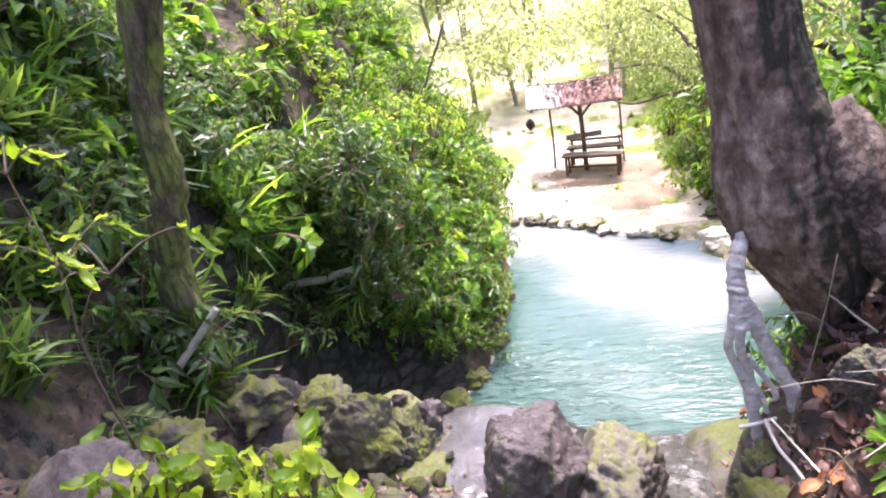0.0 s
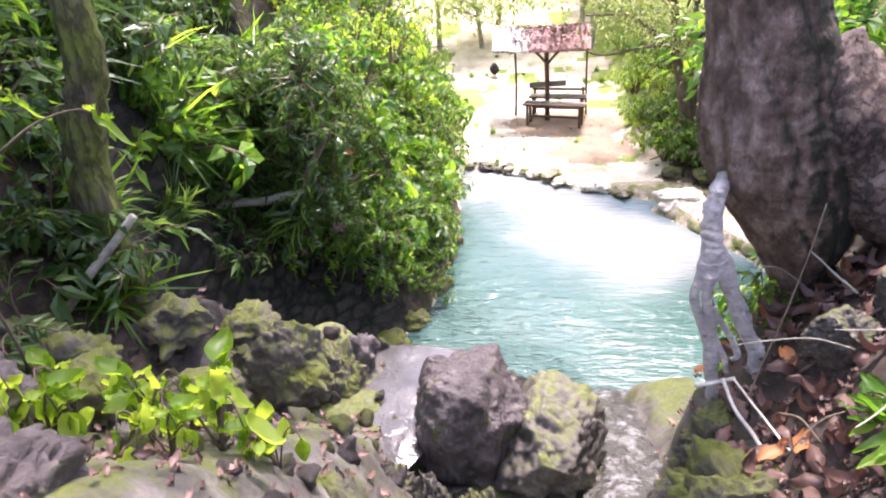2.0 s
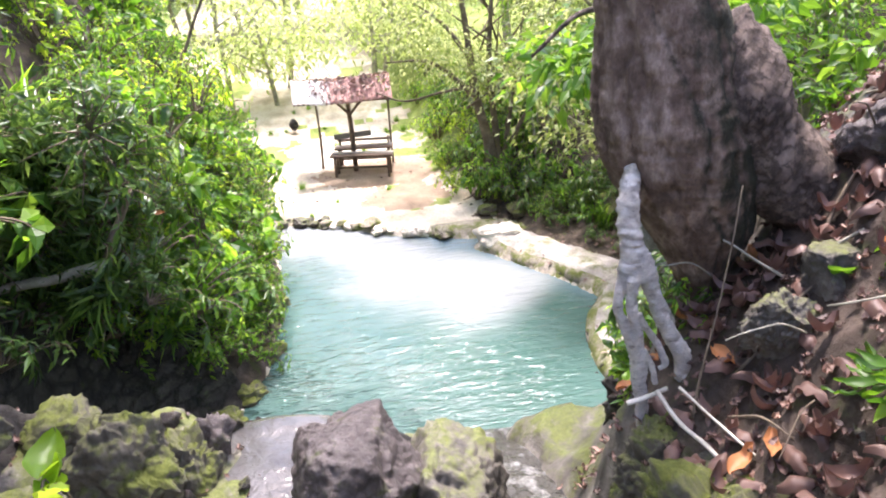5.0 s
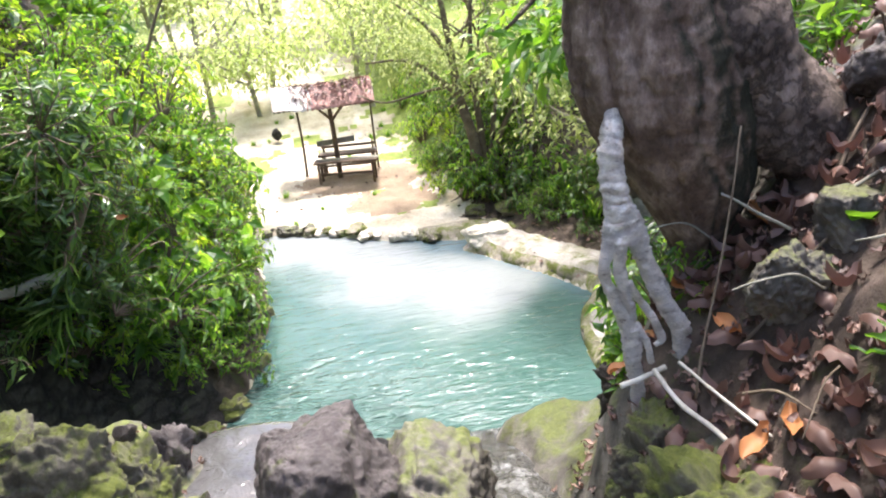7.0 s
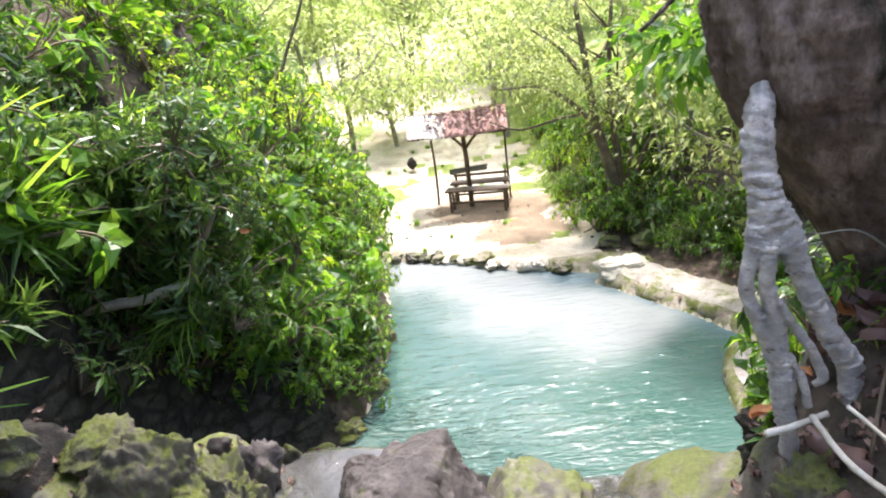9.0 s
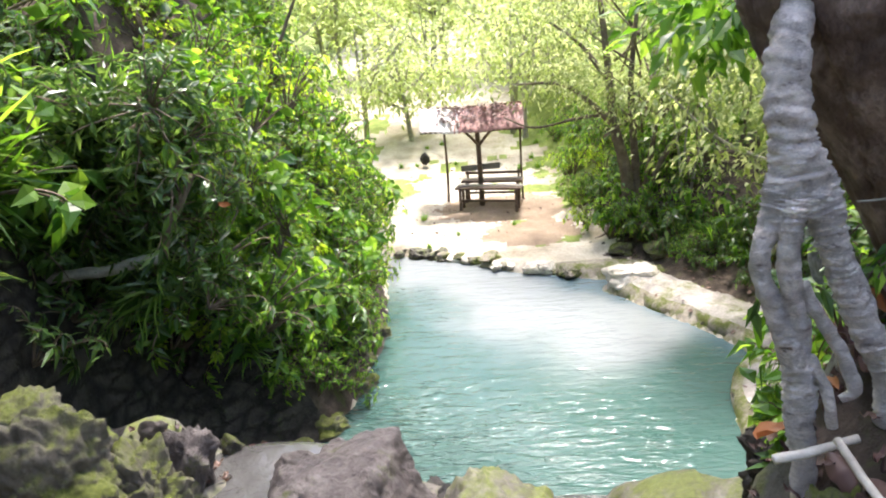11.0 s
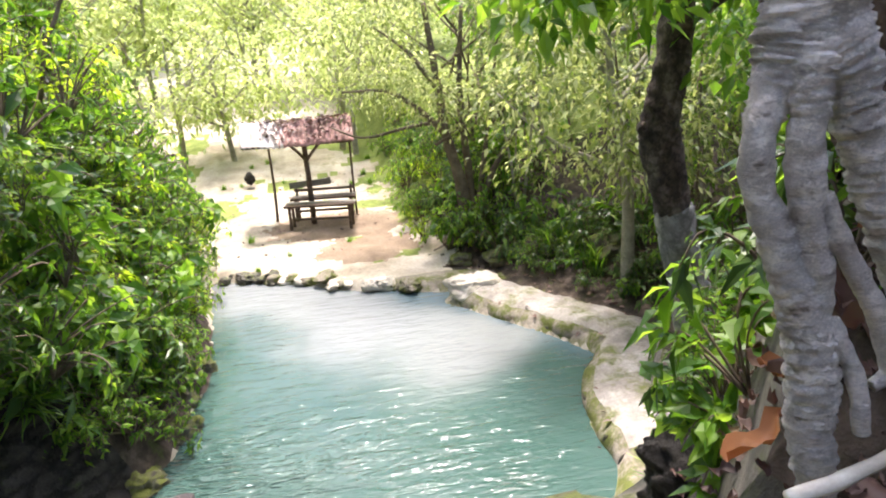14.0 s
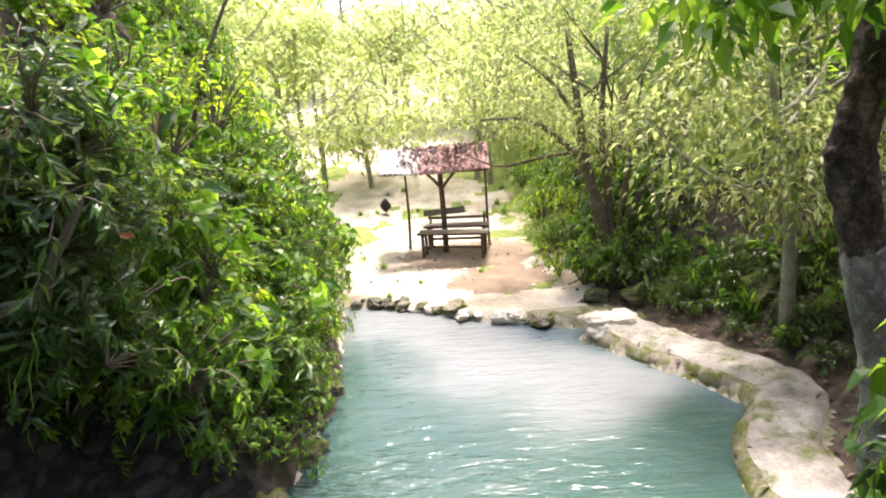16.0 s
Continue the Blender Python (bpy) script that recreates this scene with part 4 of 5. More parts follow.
# small many-stemmed tree behind the rim
mt_ = thing("multi_stem_tree", "small many-stemmed tree with thin twigs and olive leaves", "tree", (2.95, 14.15, 0.45))
rng = np.random.default_rng(21)
stems = [([(-0.05, 0, -0.1), (-0.12, 0, 0.8), (-0.3, 0.05, 1.6), (-0.4, 0.1, 2.6), (-0.5, 0.2, 3.6)], 0.12, 0.04), ([(0.05, 0, -0.1), (0.05, 0.1, 0.9), (-0.02, 0.15, 2.2), (0.1, 0.2, 3.6)], 0.09, 0.03),
         ([(0.1, 0, -0.1), (0.4, 0.1, 0.8), (0.9, 0.1, 1.6), (1.5, 0.2, 2.5)], 0.07, 0.02), ([(0.1, 0.1, -0.1), (0.3, 0.2, 0.9), (0.5, 0.3, 1.9), (0.7, 0.4, 3.0)], 0.06, 0.02),
         ([(-0.3, 0.05, 1.6), (-0.75, 0, 2.05), (-1.2, -0.1, 2.35), (-1.9, -0.2, 2.4)], 0.06, 0.015), ([(-0.33, 0.05, 1.8), (-0.9, 0.1, 1.75), (-1.6, 0.1, 1.65), (-2.1, 0.1, 1.85)], 0.035, 0.01), ([(-0.38, 0.1, 2.3), (-0.8, 0.2, 2.9), (-1.3, 0.2, 3.3)], 0.05, 0.015)]
for i in range(22):
    a, h0 = rng.uniform(0, 6.28), rng.uniform(1.4, 3.2)
    b0 = Vector((-0.3 + rng.uniform(-0.2, 0.9), rng.uniform(0, 0.3), h0))
    stems.append(([tuple(b0), tuple(b0 + Vector((0.5 * math.cos(a), 0.5 * math.sin(a), 0.35))), tuple(b0 + Vector((1.1 * math.cos(a), 1.1 * math.sin(a), 0.8)))], 0.025, 0.006))
for lp in stems[:7]:
    child("stem", mesh("stem", *trunk_bits([lp], 8, 0.1), M_TWIG, True), mt_)
child("twig_work", mesh("twig_work", *trunk_bits(stems[7:], 6, 0.1), M_TWIG, True), mt_)
child("crown", mesh("crown", *crown_leaves(blob((0.0, 0.3, 3.0), (2.2, 1.6, 1.4), 90, 22), 0.3, 11500, 0.072, 0.45, 23), M_OLIVE), mt_)


# ---- plants ----
def shrub_source(name, label, n_stems, n_leaves, length, height, size, mat_leaf, seed, aspect=0.34, droop=0.45, arch=0.5, hi=False):
    """A leafy shrub: arching stems from the root, leaves in pairs along them."""
    rng = np.random.default_rng(seed)
    ob = thing(name, label, "plant", group="plants of the slope")
    bits, pos, along = [], [], []
    for i in range(n_stems):
        a, reach, h = rng.uniform(0, 2 * math.pi), length * rng.uniform(0.3, 1.0), height * rng.uniform(0.5, 1.1)
        o = Vector((math.cos(a), math.sin(a), 0))
        pts = spline([(0, 0, 0), tuple(o * reach * 0.35 + Vector((0, 0, h * 0.7))), tuple(o * reach * 0.75 + Vector((0, 0, h))), tuple(o * reach + Vector((0, 0, h * (1 - arch * rng.uniform(0.2, 0.9)))))], 4)
        bits.append(tube(pts, taper(0.009, 0.003, len(pts)), 4))
        for k in range(n_leaves // n_stems):
            t = rng.uniform(0.25, 1.0) * (len(pts) - 1)
            j = min(int(t), len(pts) - 2)
            p = pts[j].lerp(pts[j + 1], t - j)
            d = (pts[j + 1] - pts[j]).normalized()
            sd = d.cross(Vector((0, 0, 1)))
            pos.append(p + Vector(rng.normal(size=3) * 0.012))
            along.append(sd * (1 if k % 2 else -1) + d * 0.7 + Vector(rng.normal(size=3) * 0.35))
    ln = size * rng.uniform(0.55, 1.3, len(pos))
    for b in bits if hi else [joined(bits)]:
        child("stalk", mesh("stalk", *b, M_TWIG, True), ob)
    child("foliage", mesh("foliage", *(fine_leaves(pos, along, ln, aspect, droop, rng) if hi else leaves(pos, along, ln, ln * aspect, droop, rng)), mat_leaf, hi), ob)
    return ob


def grass_source(name, label, n, height, mat_leaf, seed, width=0.012):
    rng = np.random.default_rng(seed)
    ob = thing(name, label, "plant", group="grasses of the slope")
    v, q = [], []
    for i in range(n):
        a, h = rng.uniform(0, 6.28), height * rng.uniform(0.5, 1.2)
        o, b = Vector((math.cos(a), math.sin(a), 0)), Vector(rng.normal(size=3) * (0.08, 0.08, 0.0))
        sd = Vector((-o.y, o.x, 0)) * width
        k = len(v)
        bend = rng.uniform(0.3, 1.0)
        for t, w in ((0, 1), (0.4, 1), (0.75, 0.7), (1.0, 0.1)):
            p = b + o * h * bend * t * t + Vector((0, 0, h * (t - 0.55 * bend * t * t)))
            v += [p + sd * w, p - sd * w]
        q += [(k + 2 * j, k + 2 * j + 1, k + 2 * j + 3, k + 2 * j + 2) for j in range(3)]
    child("blades", mesh("blades", v, q, mat_leaf), ob)
    return ob


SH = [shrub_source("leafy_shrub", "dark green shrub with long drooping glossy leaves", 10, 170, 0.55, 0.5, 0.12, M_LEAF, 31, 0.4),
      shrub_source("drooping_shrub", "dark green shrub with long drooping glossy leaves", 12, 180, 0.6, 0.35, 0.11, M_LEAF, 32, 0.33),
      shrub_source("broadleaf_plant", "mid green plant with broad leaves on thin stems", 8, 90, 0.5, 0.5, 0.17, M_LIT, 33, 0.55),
      shrub_source("bright_bush", "bright green bush of many small leaves in the lit tone", 16, 300, 0.6, 0.65, 0.08, M_LIT, 34, 0.42),
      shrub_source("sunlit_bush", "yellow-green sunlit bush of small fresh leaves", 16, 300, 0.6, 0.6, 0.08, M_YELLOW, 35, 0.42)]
SEED = shrub_source("seedling", "young plant with broad heart-shaped bright green leaves", 6, 20, 0.26, 0.4, 0.15, M_YELLOW, 36, 0.75, 0.35, 0.5, True)
SPRIG = shrub_source("leafy_sprig", "thin twig with long bright green leaves", 3, 16, 0.5, 0.22, 0.16, M_YELLOW, 37, 0.34, 0.3, 0.5, True)
FERN = shrub_source("pale_plant", "low plant with pale green pointed leaves", 6, 30, 0.3, 0.2, 0.17, M_LIT, 38, 0.34, 0.3, 0.5, True)
GR = [grass_source("hanging_grass", "tuft of long arching green grass blades", 70, 0.55, M_LIT, 41), grass_source("hanging_grass", "tuft of long arching dark green fern-like blades", 70, 0.5, M_LEAF, 42, 0.016)]
used = set()


def in_hollow(p):
    """The dark hollow under the wooded slope and the open air before it, where next to nothing grows."""
    return (-4.3 < p[0] < -1.72 and 6.2 < p[1] < 8.15 and p[2] < 1.9) or (-3.1 < p[0] < -1.5 and 4.9 < p[1] < 6.6 and p[2] < 3.0)


def put_plant(src, p, scale, turn, tilt=(0, 0)):
    if in_hollow(p) and turn > 60:
        return None
    m = pose(*p, tilt[0], tilt[1], turn) @ Matrix.Scale(scale, 4)
    if src not in used:
        used.add(src)
        src.matrix_basis = m
        return src
    ob = copy_thing(src, m)
    ob.scale = (scale,) * 3
    return ob


def slope_tilt(x, y):
    """Euler tilt that leans a plant half way out along the ground's normal."""
    e = 0.25
    gxx = float(ground_height(x + e, y) - ground_height(x - e, y)) / (2 * e)
    gyy = float(ground_height(x, y + e) - ground_height(x, y - e)) / (2 * e)
    return max(-55, min(55, math.degrees(math.atan(gyy)) * 0.7)), max(-55, min(55, -math.degrees(math.atan(gxx)) * 0.7))


rng = np.random.default_rng(77)
spots = []
# wooded slope beside the pool
for i in range(330):
    y = rng.uniform(6.8, 15.0)
    x = float(np.interp(y, [6.8, 8, 9.5, 12, 15], [-3.0, -2.0, -1.25, -1.2, -1.7])) - abs(rng.normal(0, 0.9)) - 0.22
    spots.append((x, y, "slope"))
# bank at the mossy tree
for i in range(230):
    y = rng.uniform(4.6, 8.5)
    spots.append((rng.uniform(-4.6, -1.9) - 0.25 * (y - 4.4) * 0, y, "bank"))
for x, y, where in spots:
    z = float(ground_height(x, y))
    if z < 0.12 and where == "slope":
        z = 0.3
    if where == "bank" and (-x - 2.45 < -0.05 or z < 2.2):
        continue
    # lit leaf tones picked more often where sun falls on the slope
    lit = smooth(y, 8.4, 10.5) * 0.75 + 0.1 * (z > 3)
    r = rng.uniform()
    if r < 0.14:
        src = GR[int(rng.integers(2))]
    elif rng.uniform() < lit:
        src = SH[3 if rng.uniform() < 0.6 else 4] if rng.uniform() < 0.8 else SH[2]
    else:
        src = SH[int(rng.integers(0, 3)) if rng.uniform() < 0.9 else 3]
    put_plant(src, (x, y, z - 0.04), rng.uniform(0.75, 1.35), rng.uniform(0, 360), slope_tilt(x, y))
for i in range(210):
    x, y = rng.uniform(-5.6, -2.3), rng.uniform(3.3, 6.4)
    z = float(ground_height(x, y))
    if rng.uniform() > smooth(-x, 2.2, 3.2):
        continue
    put_plant([SH[0], SH[1], SH[1], GR[1], SH[2], GR[0]][int(rng.integers(6))], (x, y, z - 0.03), rng.uniform(0.6, 1.2), rng.uniform(0, 360), slope_tilt(x, y))
for i in range(60):
    x, y = rng.uniform(-9, -3.5), rng.uniform(8, 20)
    put_plant(SH[int(rng.integers(2, 5))], (x, y, float(ground_height(x, y)) - 0.03), rng.uniform(1.2, 2.2), rng.uniform(0, 360), slope_tilt(x, y))
for i in range(60):
    x, y = 2.2 + abs(rng.normal(0, 0.8)), rng.uniform(13.4, 21)
    put_plant([SH[3], SH[4], GR[0]][int(rng.integers(3))], (x, y, float(ground_height(x, y)) - 0.03), rng.uniform(0.5, 1.1), rng.uniform(0, 360))
for i in range(40):
    x, y = -1.5 - 0.5 * max(0, rng.normal(0, 1)) - 0.3 * rng.uniform(0, 1), rng.uniform(14.2, 22)
    put_plant([SH[3], SH[4], GR[0]][int(rng.integers(3))], (x - 0.3 * max(0, y - 16), y, float(ground_height(x - 0.3 * max(0, y - 16), y)) - 0.03), rng.uniform(0.5, 1.0), rng.uniform(0, 360))
for i in range(26):
    x, y = rng.uniform(-2.0, 1.9), rng.uniform(14.0, 21)
    if abs(x - 0.5) < 1.2 and 15.3 < y < 17.2:
        continue
    put_plant(GR[0], (x, y, float(ground_height(x, y)) - 0.02), rng.uniform(0.2, 0.4), rng.uniform(0, 360))
for i in range(70):
    x, y = rng.uniform(-4.8, -2.6), rng.uniform(6.4, 9.2)
    put_plant([SH[0], SH[1], SH[2], GR[0]][int(rng.integers(4))], (x, y, float(ground_height(x, y)) - 0.03), rng.uniform(0.8, 1.3), rng.uniform(0, 360), slope_tilt(x, y))
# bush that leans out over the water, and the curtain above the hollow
# the bush takes lit leaf copies, the curtain shade ones
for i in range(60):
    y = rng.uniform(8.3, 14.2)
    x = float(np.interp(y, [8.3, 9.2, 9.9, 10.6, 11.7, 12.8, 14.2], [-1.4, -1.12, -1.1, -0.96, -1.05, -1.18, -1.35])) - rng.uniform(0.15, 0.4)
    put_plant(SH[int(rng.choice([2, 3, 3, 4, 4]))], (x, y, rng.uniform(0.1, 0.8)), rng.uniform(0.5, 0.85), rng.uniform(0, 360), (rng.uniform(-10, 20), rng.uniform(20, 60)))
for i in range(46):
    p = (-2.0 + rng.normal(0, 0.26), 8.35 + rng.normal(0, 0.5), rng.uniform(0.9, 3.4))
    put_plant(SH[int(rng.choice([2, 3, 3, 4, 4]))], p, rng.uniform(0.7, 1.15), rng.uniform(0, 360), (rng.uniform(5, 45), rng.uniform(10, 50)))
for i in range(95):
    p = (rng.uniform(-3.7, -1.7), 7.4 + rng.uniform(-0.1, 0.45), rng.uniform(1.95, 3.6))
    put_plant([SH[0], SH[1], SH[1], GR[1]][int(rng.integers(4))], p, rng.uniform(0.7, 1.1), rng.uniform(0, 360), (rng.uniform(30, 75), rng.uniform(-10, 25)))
# shaded slope behind the rim
for i in range(120):
    y = rng.uniform(8.2, 19.0)
    x = float(np.interp(y, [8.2, 10, 12.5, 14, 19], [4.3, 4.9, 3.6, 2.4, 2.6])) + abs(rng.normal(0, 1.2)) + 0.1
    put_plant([SH[0], SH[2], SH[3], SH[1], GR[0]][int(rng.integers(5))], (x, y, float(ground_height(x, y)) - 0.03), rng.uniform(0.6, 1.3), rng.uniform(0, 360))
for i in range(46):
    y = rng.uniform(9.5, 13.6)
    x = float(np.interp(y, [9.5, 10.5, 12, 13.6], [4.5, 4.35, 3.5, 2.9])) + abs(rng.normal(0, 0.5))
    put_plant([SH[0], SH[2], GR[1], SH[3]][int(rng.integers(4))], (x, y, float(ground_height(x, y)) - 0.03), rng.uniform(0.35, 0.7), rng.uniform(0, 360))
# below and beside the roots
for i in range(60):
    x, y = rng.uniform(1.7, 3.1), rng.uniform(4.6, 6.4)
    if x < 1.25 + 0.42 * (y - 4.2):
        continue
    put_plant([SH[2], SH[1], SH[0], SH[0]][int(rng.integers(4))], (x, y, float(ground_height(x, y)) - 0.03), rng.uniform(0.35, 0.65), rng.uniform(0, 360), (rng.uniform(-10, 25), rng.uniform(-30, 0)))
for i in range(30):
    y = rng.uniform(3.95, 5.6)
    x = 1.15 + 0.52 * (y - 3.7) + rng.uniform(0.0, 0.7)
    put_plant([FERN, SH[2], SH[0]][int(rng.integers(3))], (x, y, float(ground_height(x, y)) - 0.03), rng.uniform(0.35, 0.6), rng.uniform(0, 360), (rng.uniform(-5, 25), rng.uniform(-30, 0)))
for i in range(70):
    y = rng.uniform(3.75, 6.4)
    x = 1.2 + 0.45 * (y - 3.75) + rng.uniform(0.0, 0.9)
    put_plant([FERN, SH[2], SH[0], SH[3]][int(rng.integers(4))], (x, y, float(ground_height(x, y)) - 0.03), rng.uniform(0.3, 0.55), rng.uniform(0, 360), (rng.uniform(-5, 35), rng.uniform(-35, 0)))
# the higher bank beyond the big tree
# only shade leaf copies here, so that the bank looks shaded
for i in range(60):
    x, y = rng.uniform(2.1, 6.0), rng.uniform(2.8, 7.5)
    put_plant([SH[0], SH[1], GR[1], GR[0]][int(rng.integers(4))], (x, y, float(ground_height(x, y))), rng.uniform(0.5, 1.1), rng.uniform(0, 360))
# low growth between the stones of the terrace
for i, (x, y, sc) in enumerate([(-0.78, 2.95, 1.0), (-1.0, 2.9, 0.9), (-0.62, 3.05, 0.8), (-1.2, 3.1, 1.0), (-1.35, 2.8, 0.9), (-1.05, 3.35, 0.7), (-1.6, 3.2, 0.9), (-1.3, 2.6, 0.8), (-1.55, 2.9, 0.9), (-0.85, 2.75, 0.7), (-1.75, 2.85, 0.8)]):
    put_plant(SEED, (x, y, float(ground_height(x, y)) - 0.02), sc * 0.85, 70 * i)
for i, (x, y, z) in enumerate([(-1.72, 3.45, 4.28), (-1.9, 3.4, 4.36), (-2.0, 3.42, 4.82)]):
    put_plant(SPRIG, (x, y, z), 0.85, 10 + 40 * i, (0, 15))
for i, (x, y, z) in enumerate([(1.42, 2.5, 3.75), (1.55, 2.75, 3.62), (1.9, 3.0, 3.75), (1.75, 3.3, 3.72), (2.1, 3.3, 3.9), (2.2, 2.9, 3.95)]):
    put_plant(FERN, (x, y, min(z, float(ground_height(x, y)) + 0.12)), 0.8, 50 * i)


# ---- distant trees around the clearing ----
def far_tree(base, h, spread, seed, mat_leaf, n=2600, size=0.2):
    rng = np.random.default_rng(seed)
    ob = thing("clearing_tree", "sunlit young tree with pale green leaves at the clearing", "tree", base, "trees round the clearing")
    top = Vector((rng.normal(0, 0.4), rng.normal(0, 0.4), h))
    st = [([(0, 0, -0.2), tuple(top * 0.35 + Vector((rng.normal(0, 0.1), 0, 0))), tuple(top * 0.7), tuple(top)], 0.05 + 0.012 * h, 0.02)]
    for i in range(7):
        a, z = rng.uniform(0, 6.28), rng.uniform(0.3, 0.8)
        b = top * z
        st.append(([tuple(b), tuple(b + Vector((math.cos(a), math.sin(a), 0.5)) * spread * 0.5), tuple(b + Vector((math.cos(a), math.sin(a), 0.7)) * spread * 0.9)], 0.035, 0.01))
    # pale log colour on the trunk stands in for haze
    child("trunk", mesh("trunk", *trunk_bits(st, 7, 0.1), M_LOG, True), ob)
    cen = blob((0, 0, h * 0.68), (spread, spread, h * 0.36), 40, seed + 1)
    child("crown", mesh("crown", *crown_leaves(cen, 0.34, n, size, 0.45, seed + 2), mat_leaf), ob)


rng = np.random.default_rng(5)
for i in range(124):
    if i >= 98:
        x, y = rng.uniform(-14, -3.6), rng.uniform(18, 38)
        h = rng.uniform(3.5, 7)
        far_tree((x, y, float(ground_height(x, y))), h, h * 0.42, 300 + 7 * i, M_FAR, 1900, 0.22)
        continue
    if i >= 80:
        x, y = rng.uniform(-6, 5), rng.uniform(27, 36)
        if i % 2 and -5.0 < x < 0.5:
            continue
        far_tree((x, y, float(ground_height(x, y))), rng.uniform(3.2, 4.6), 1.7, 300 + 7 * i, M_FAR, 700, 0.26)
        continue
    if i >= 44:
        x, y = (rng.uniform(-13, -5.2) if i % 2 else rng.uniform(6.5, 14)), rng.uniform(9, 32)
        h = rng.uniform(3, 6.5)
        # haze-paled leaves for the trees farther back
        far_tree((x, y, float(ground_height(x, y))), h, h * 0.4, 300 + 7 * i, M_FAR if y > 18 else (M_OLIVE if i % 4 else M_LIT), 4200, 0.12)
        continue
    if i < 14:
        x, y = rng.uniform(-5.5, 4.5), rng.uniform(21, 30)
        h = rng.uniform(2.2, 4.2)
    elif i < 30:
        x, y = (rng.uniform(-18, -7) if i % 2 else rng.uniform(6, 18)), rng.uniform(22, 40)
        h = rng.uniform(5, 9)
    elif i < 38:
        x, y = rng.uniform(4.0, 9.5), rng.uniform(11, 20)
        h = rng.uniform(3.5, 6.5)
    else:
        x, y = rng.uniform(-7, -4), rng.uniform(11, 20)
        h = rng.uniform(4, 7)
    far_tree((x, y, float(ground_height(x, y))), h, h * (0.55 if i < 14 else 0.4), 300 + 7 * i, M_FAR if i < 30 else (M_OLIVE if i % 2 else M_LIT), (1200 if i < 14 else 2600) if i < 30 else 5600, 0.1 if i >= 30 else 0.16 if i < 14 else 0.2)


# thin bare saplings in the shade behind the rim
rng = np.random.default_rng(61)
for i in range(26):
    y = rng.uniform(9.5, 15.5)
    x = float(np.interp(y, [9.5, 10.5, 12, 13.6, 15.5], [5.0, 4.9, 4.2, 3.6, 3.4])) + abs(rng.normal(0, 1.0))
    h, lean = rng.uniform(1.8, 4.2), rng.normal(0, 0.35)
    ob = thing("sapling", "thin bare sapling with a few small leaves in the shade", "tree", (x, y, float(ground_height(x, y)) - 0.05), "saplings behind the rim")
    st = [([(0, 0, 0), (lean * 0.3, rng.normal(0, 0.1), h * 0.35), (lean * 0.7, rng.normal(0, 0.12), h * 0.7), (lean * 1.3, rng.normal(0, 0.2), h)], rng.uniform(0.015, 0.035), 0.006)]
    tips = [(lean * 1.2, 0, h)]
    for k in range(4):
        a, z = rng.uniform(0, 6.28), h * rng.uniform(0.45, 0.9)
        e = (lean * z / h + 0.5 * math.cos(a), 0.5 * math.sin(a), z + 0.3)
        st.append(([(lean * z / h, 0, z), (lean * z / h + 0.25 * math.cos(a), 0.25 * math.sin(a), z + 0.2), e], 0.01, 0.004))
        tips.append(e)
    child("stem", mesh("stem", *trunk_bits(st, 6, 0.1), [M_TWIG, M_LOG][i % 2], True), ob)
    child("foliage", mesh("foliage", *crown_leaves(tips, 0.22, 170, 0.085, 0.42, 700 + i), [M_OLIVE, M_LIT][i % 2]), ob)


# ---- shelter and benches ----
def box(size, at=(0, 0, 0), turn=(0, 0, 0), bevel=0.006):
    bm = bmesh.new()
    bmesh.ops.create_cube(bm, size=1.0)
    bmesh.ops.scale(bm, vec=size, verts=bm.verts)
    bmesh.ops.bevel(bm, geom=bm.edges[:], offset=bevel, segments=1, affect="EDGES")
    bmesh.ops.transform(bm, matrix=pose(*at, *turn), verts=bm.verts)
    return bm


def part(name, bm, material, parent, label=""):
    me = bpy.data.meshes.new(name)
    bm.to_mesh(me)
    bm.free()
    me.materials.append(material)
    return child(name, me, parent, label)


def pole(name, pts, r0, r1, parent, mtl=None, label=""):
    sp = spline(pts, 6)
    return child(name, mesh(name, *tube(sp, taper(r0, r1, len(sp)), 10, 0.12, len(name)), mtl or M_WOOD, True), parent, label)


sh = thing("shelter", "small rustic shelter with a faded rusty sheet roof on poles", "shelter", (0.39, 16.35, 0.26))
pole("main_post", [(0, 0, -0.1), (0.0, 0.0, 0.8), (-0.02, 0, 1.62)], 0.055, 0.045, sh)
pole("brace", [(0, -0.02, 1.22), (-0.16, -0.1, 1.42), (-0.3, -0.2, 1.58)], 0.03, 0.026, sh)
pole("brace", [(0, -0.02, 1.22), (0.16, -0.1, 1.42), (0.3, -0.2, 1.58)], 0.03, 0.026, sh)
pole("corner_post", [(-0.7, 0.35, -0.1), (-0.67, 0.35, 0.7), (-0.69, 0.35, 1.85)], 0.028, 0.022, sh)
pole("corner_post", [(0.84, 0.3, -0.1), (0.83, 0.3, 0.7), (0.84, 0.3, 1.85)], 0.024, 0.02, sh)
pole("eave_pole", [(-1.1, -0.36, 1.59), (0, -0.36, 1.57), (0.85, -0.36, 1.55)], 0.022, 0.02, sh)
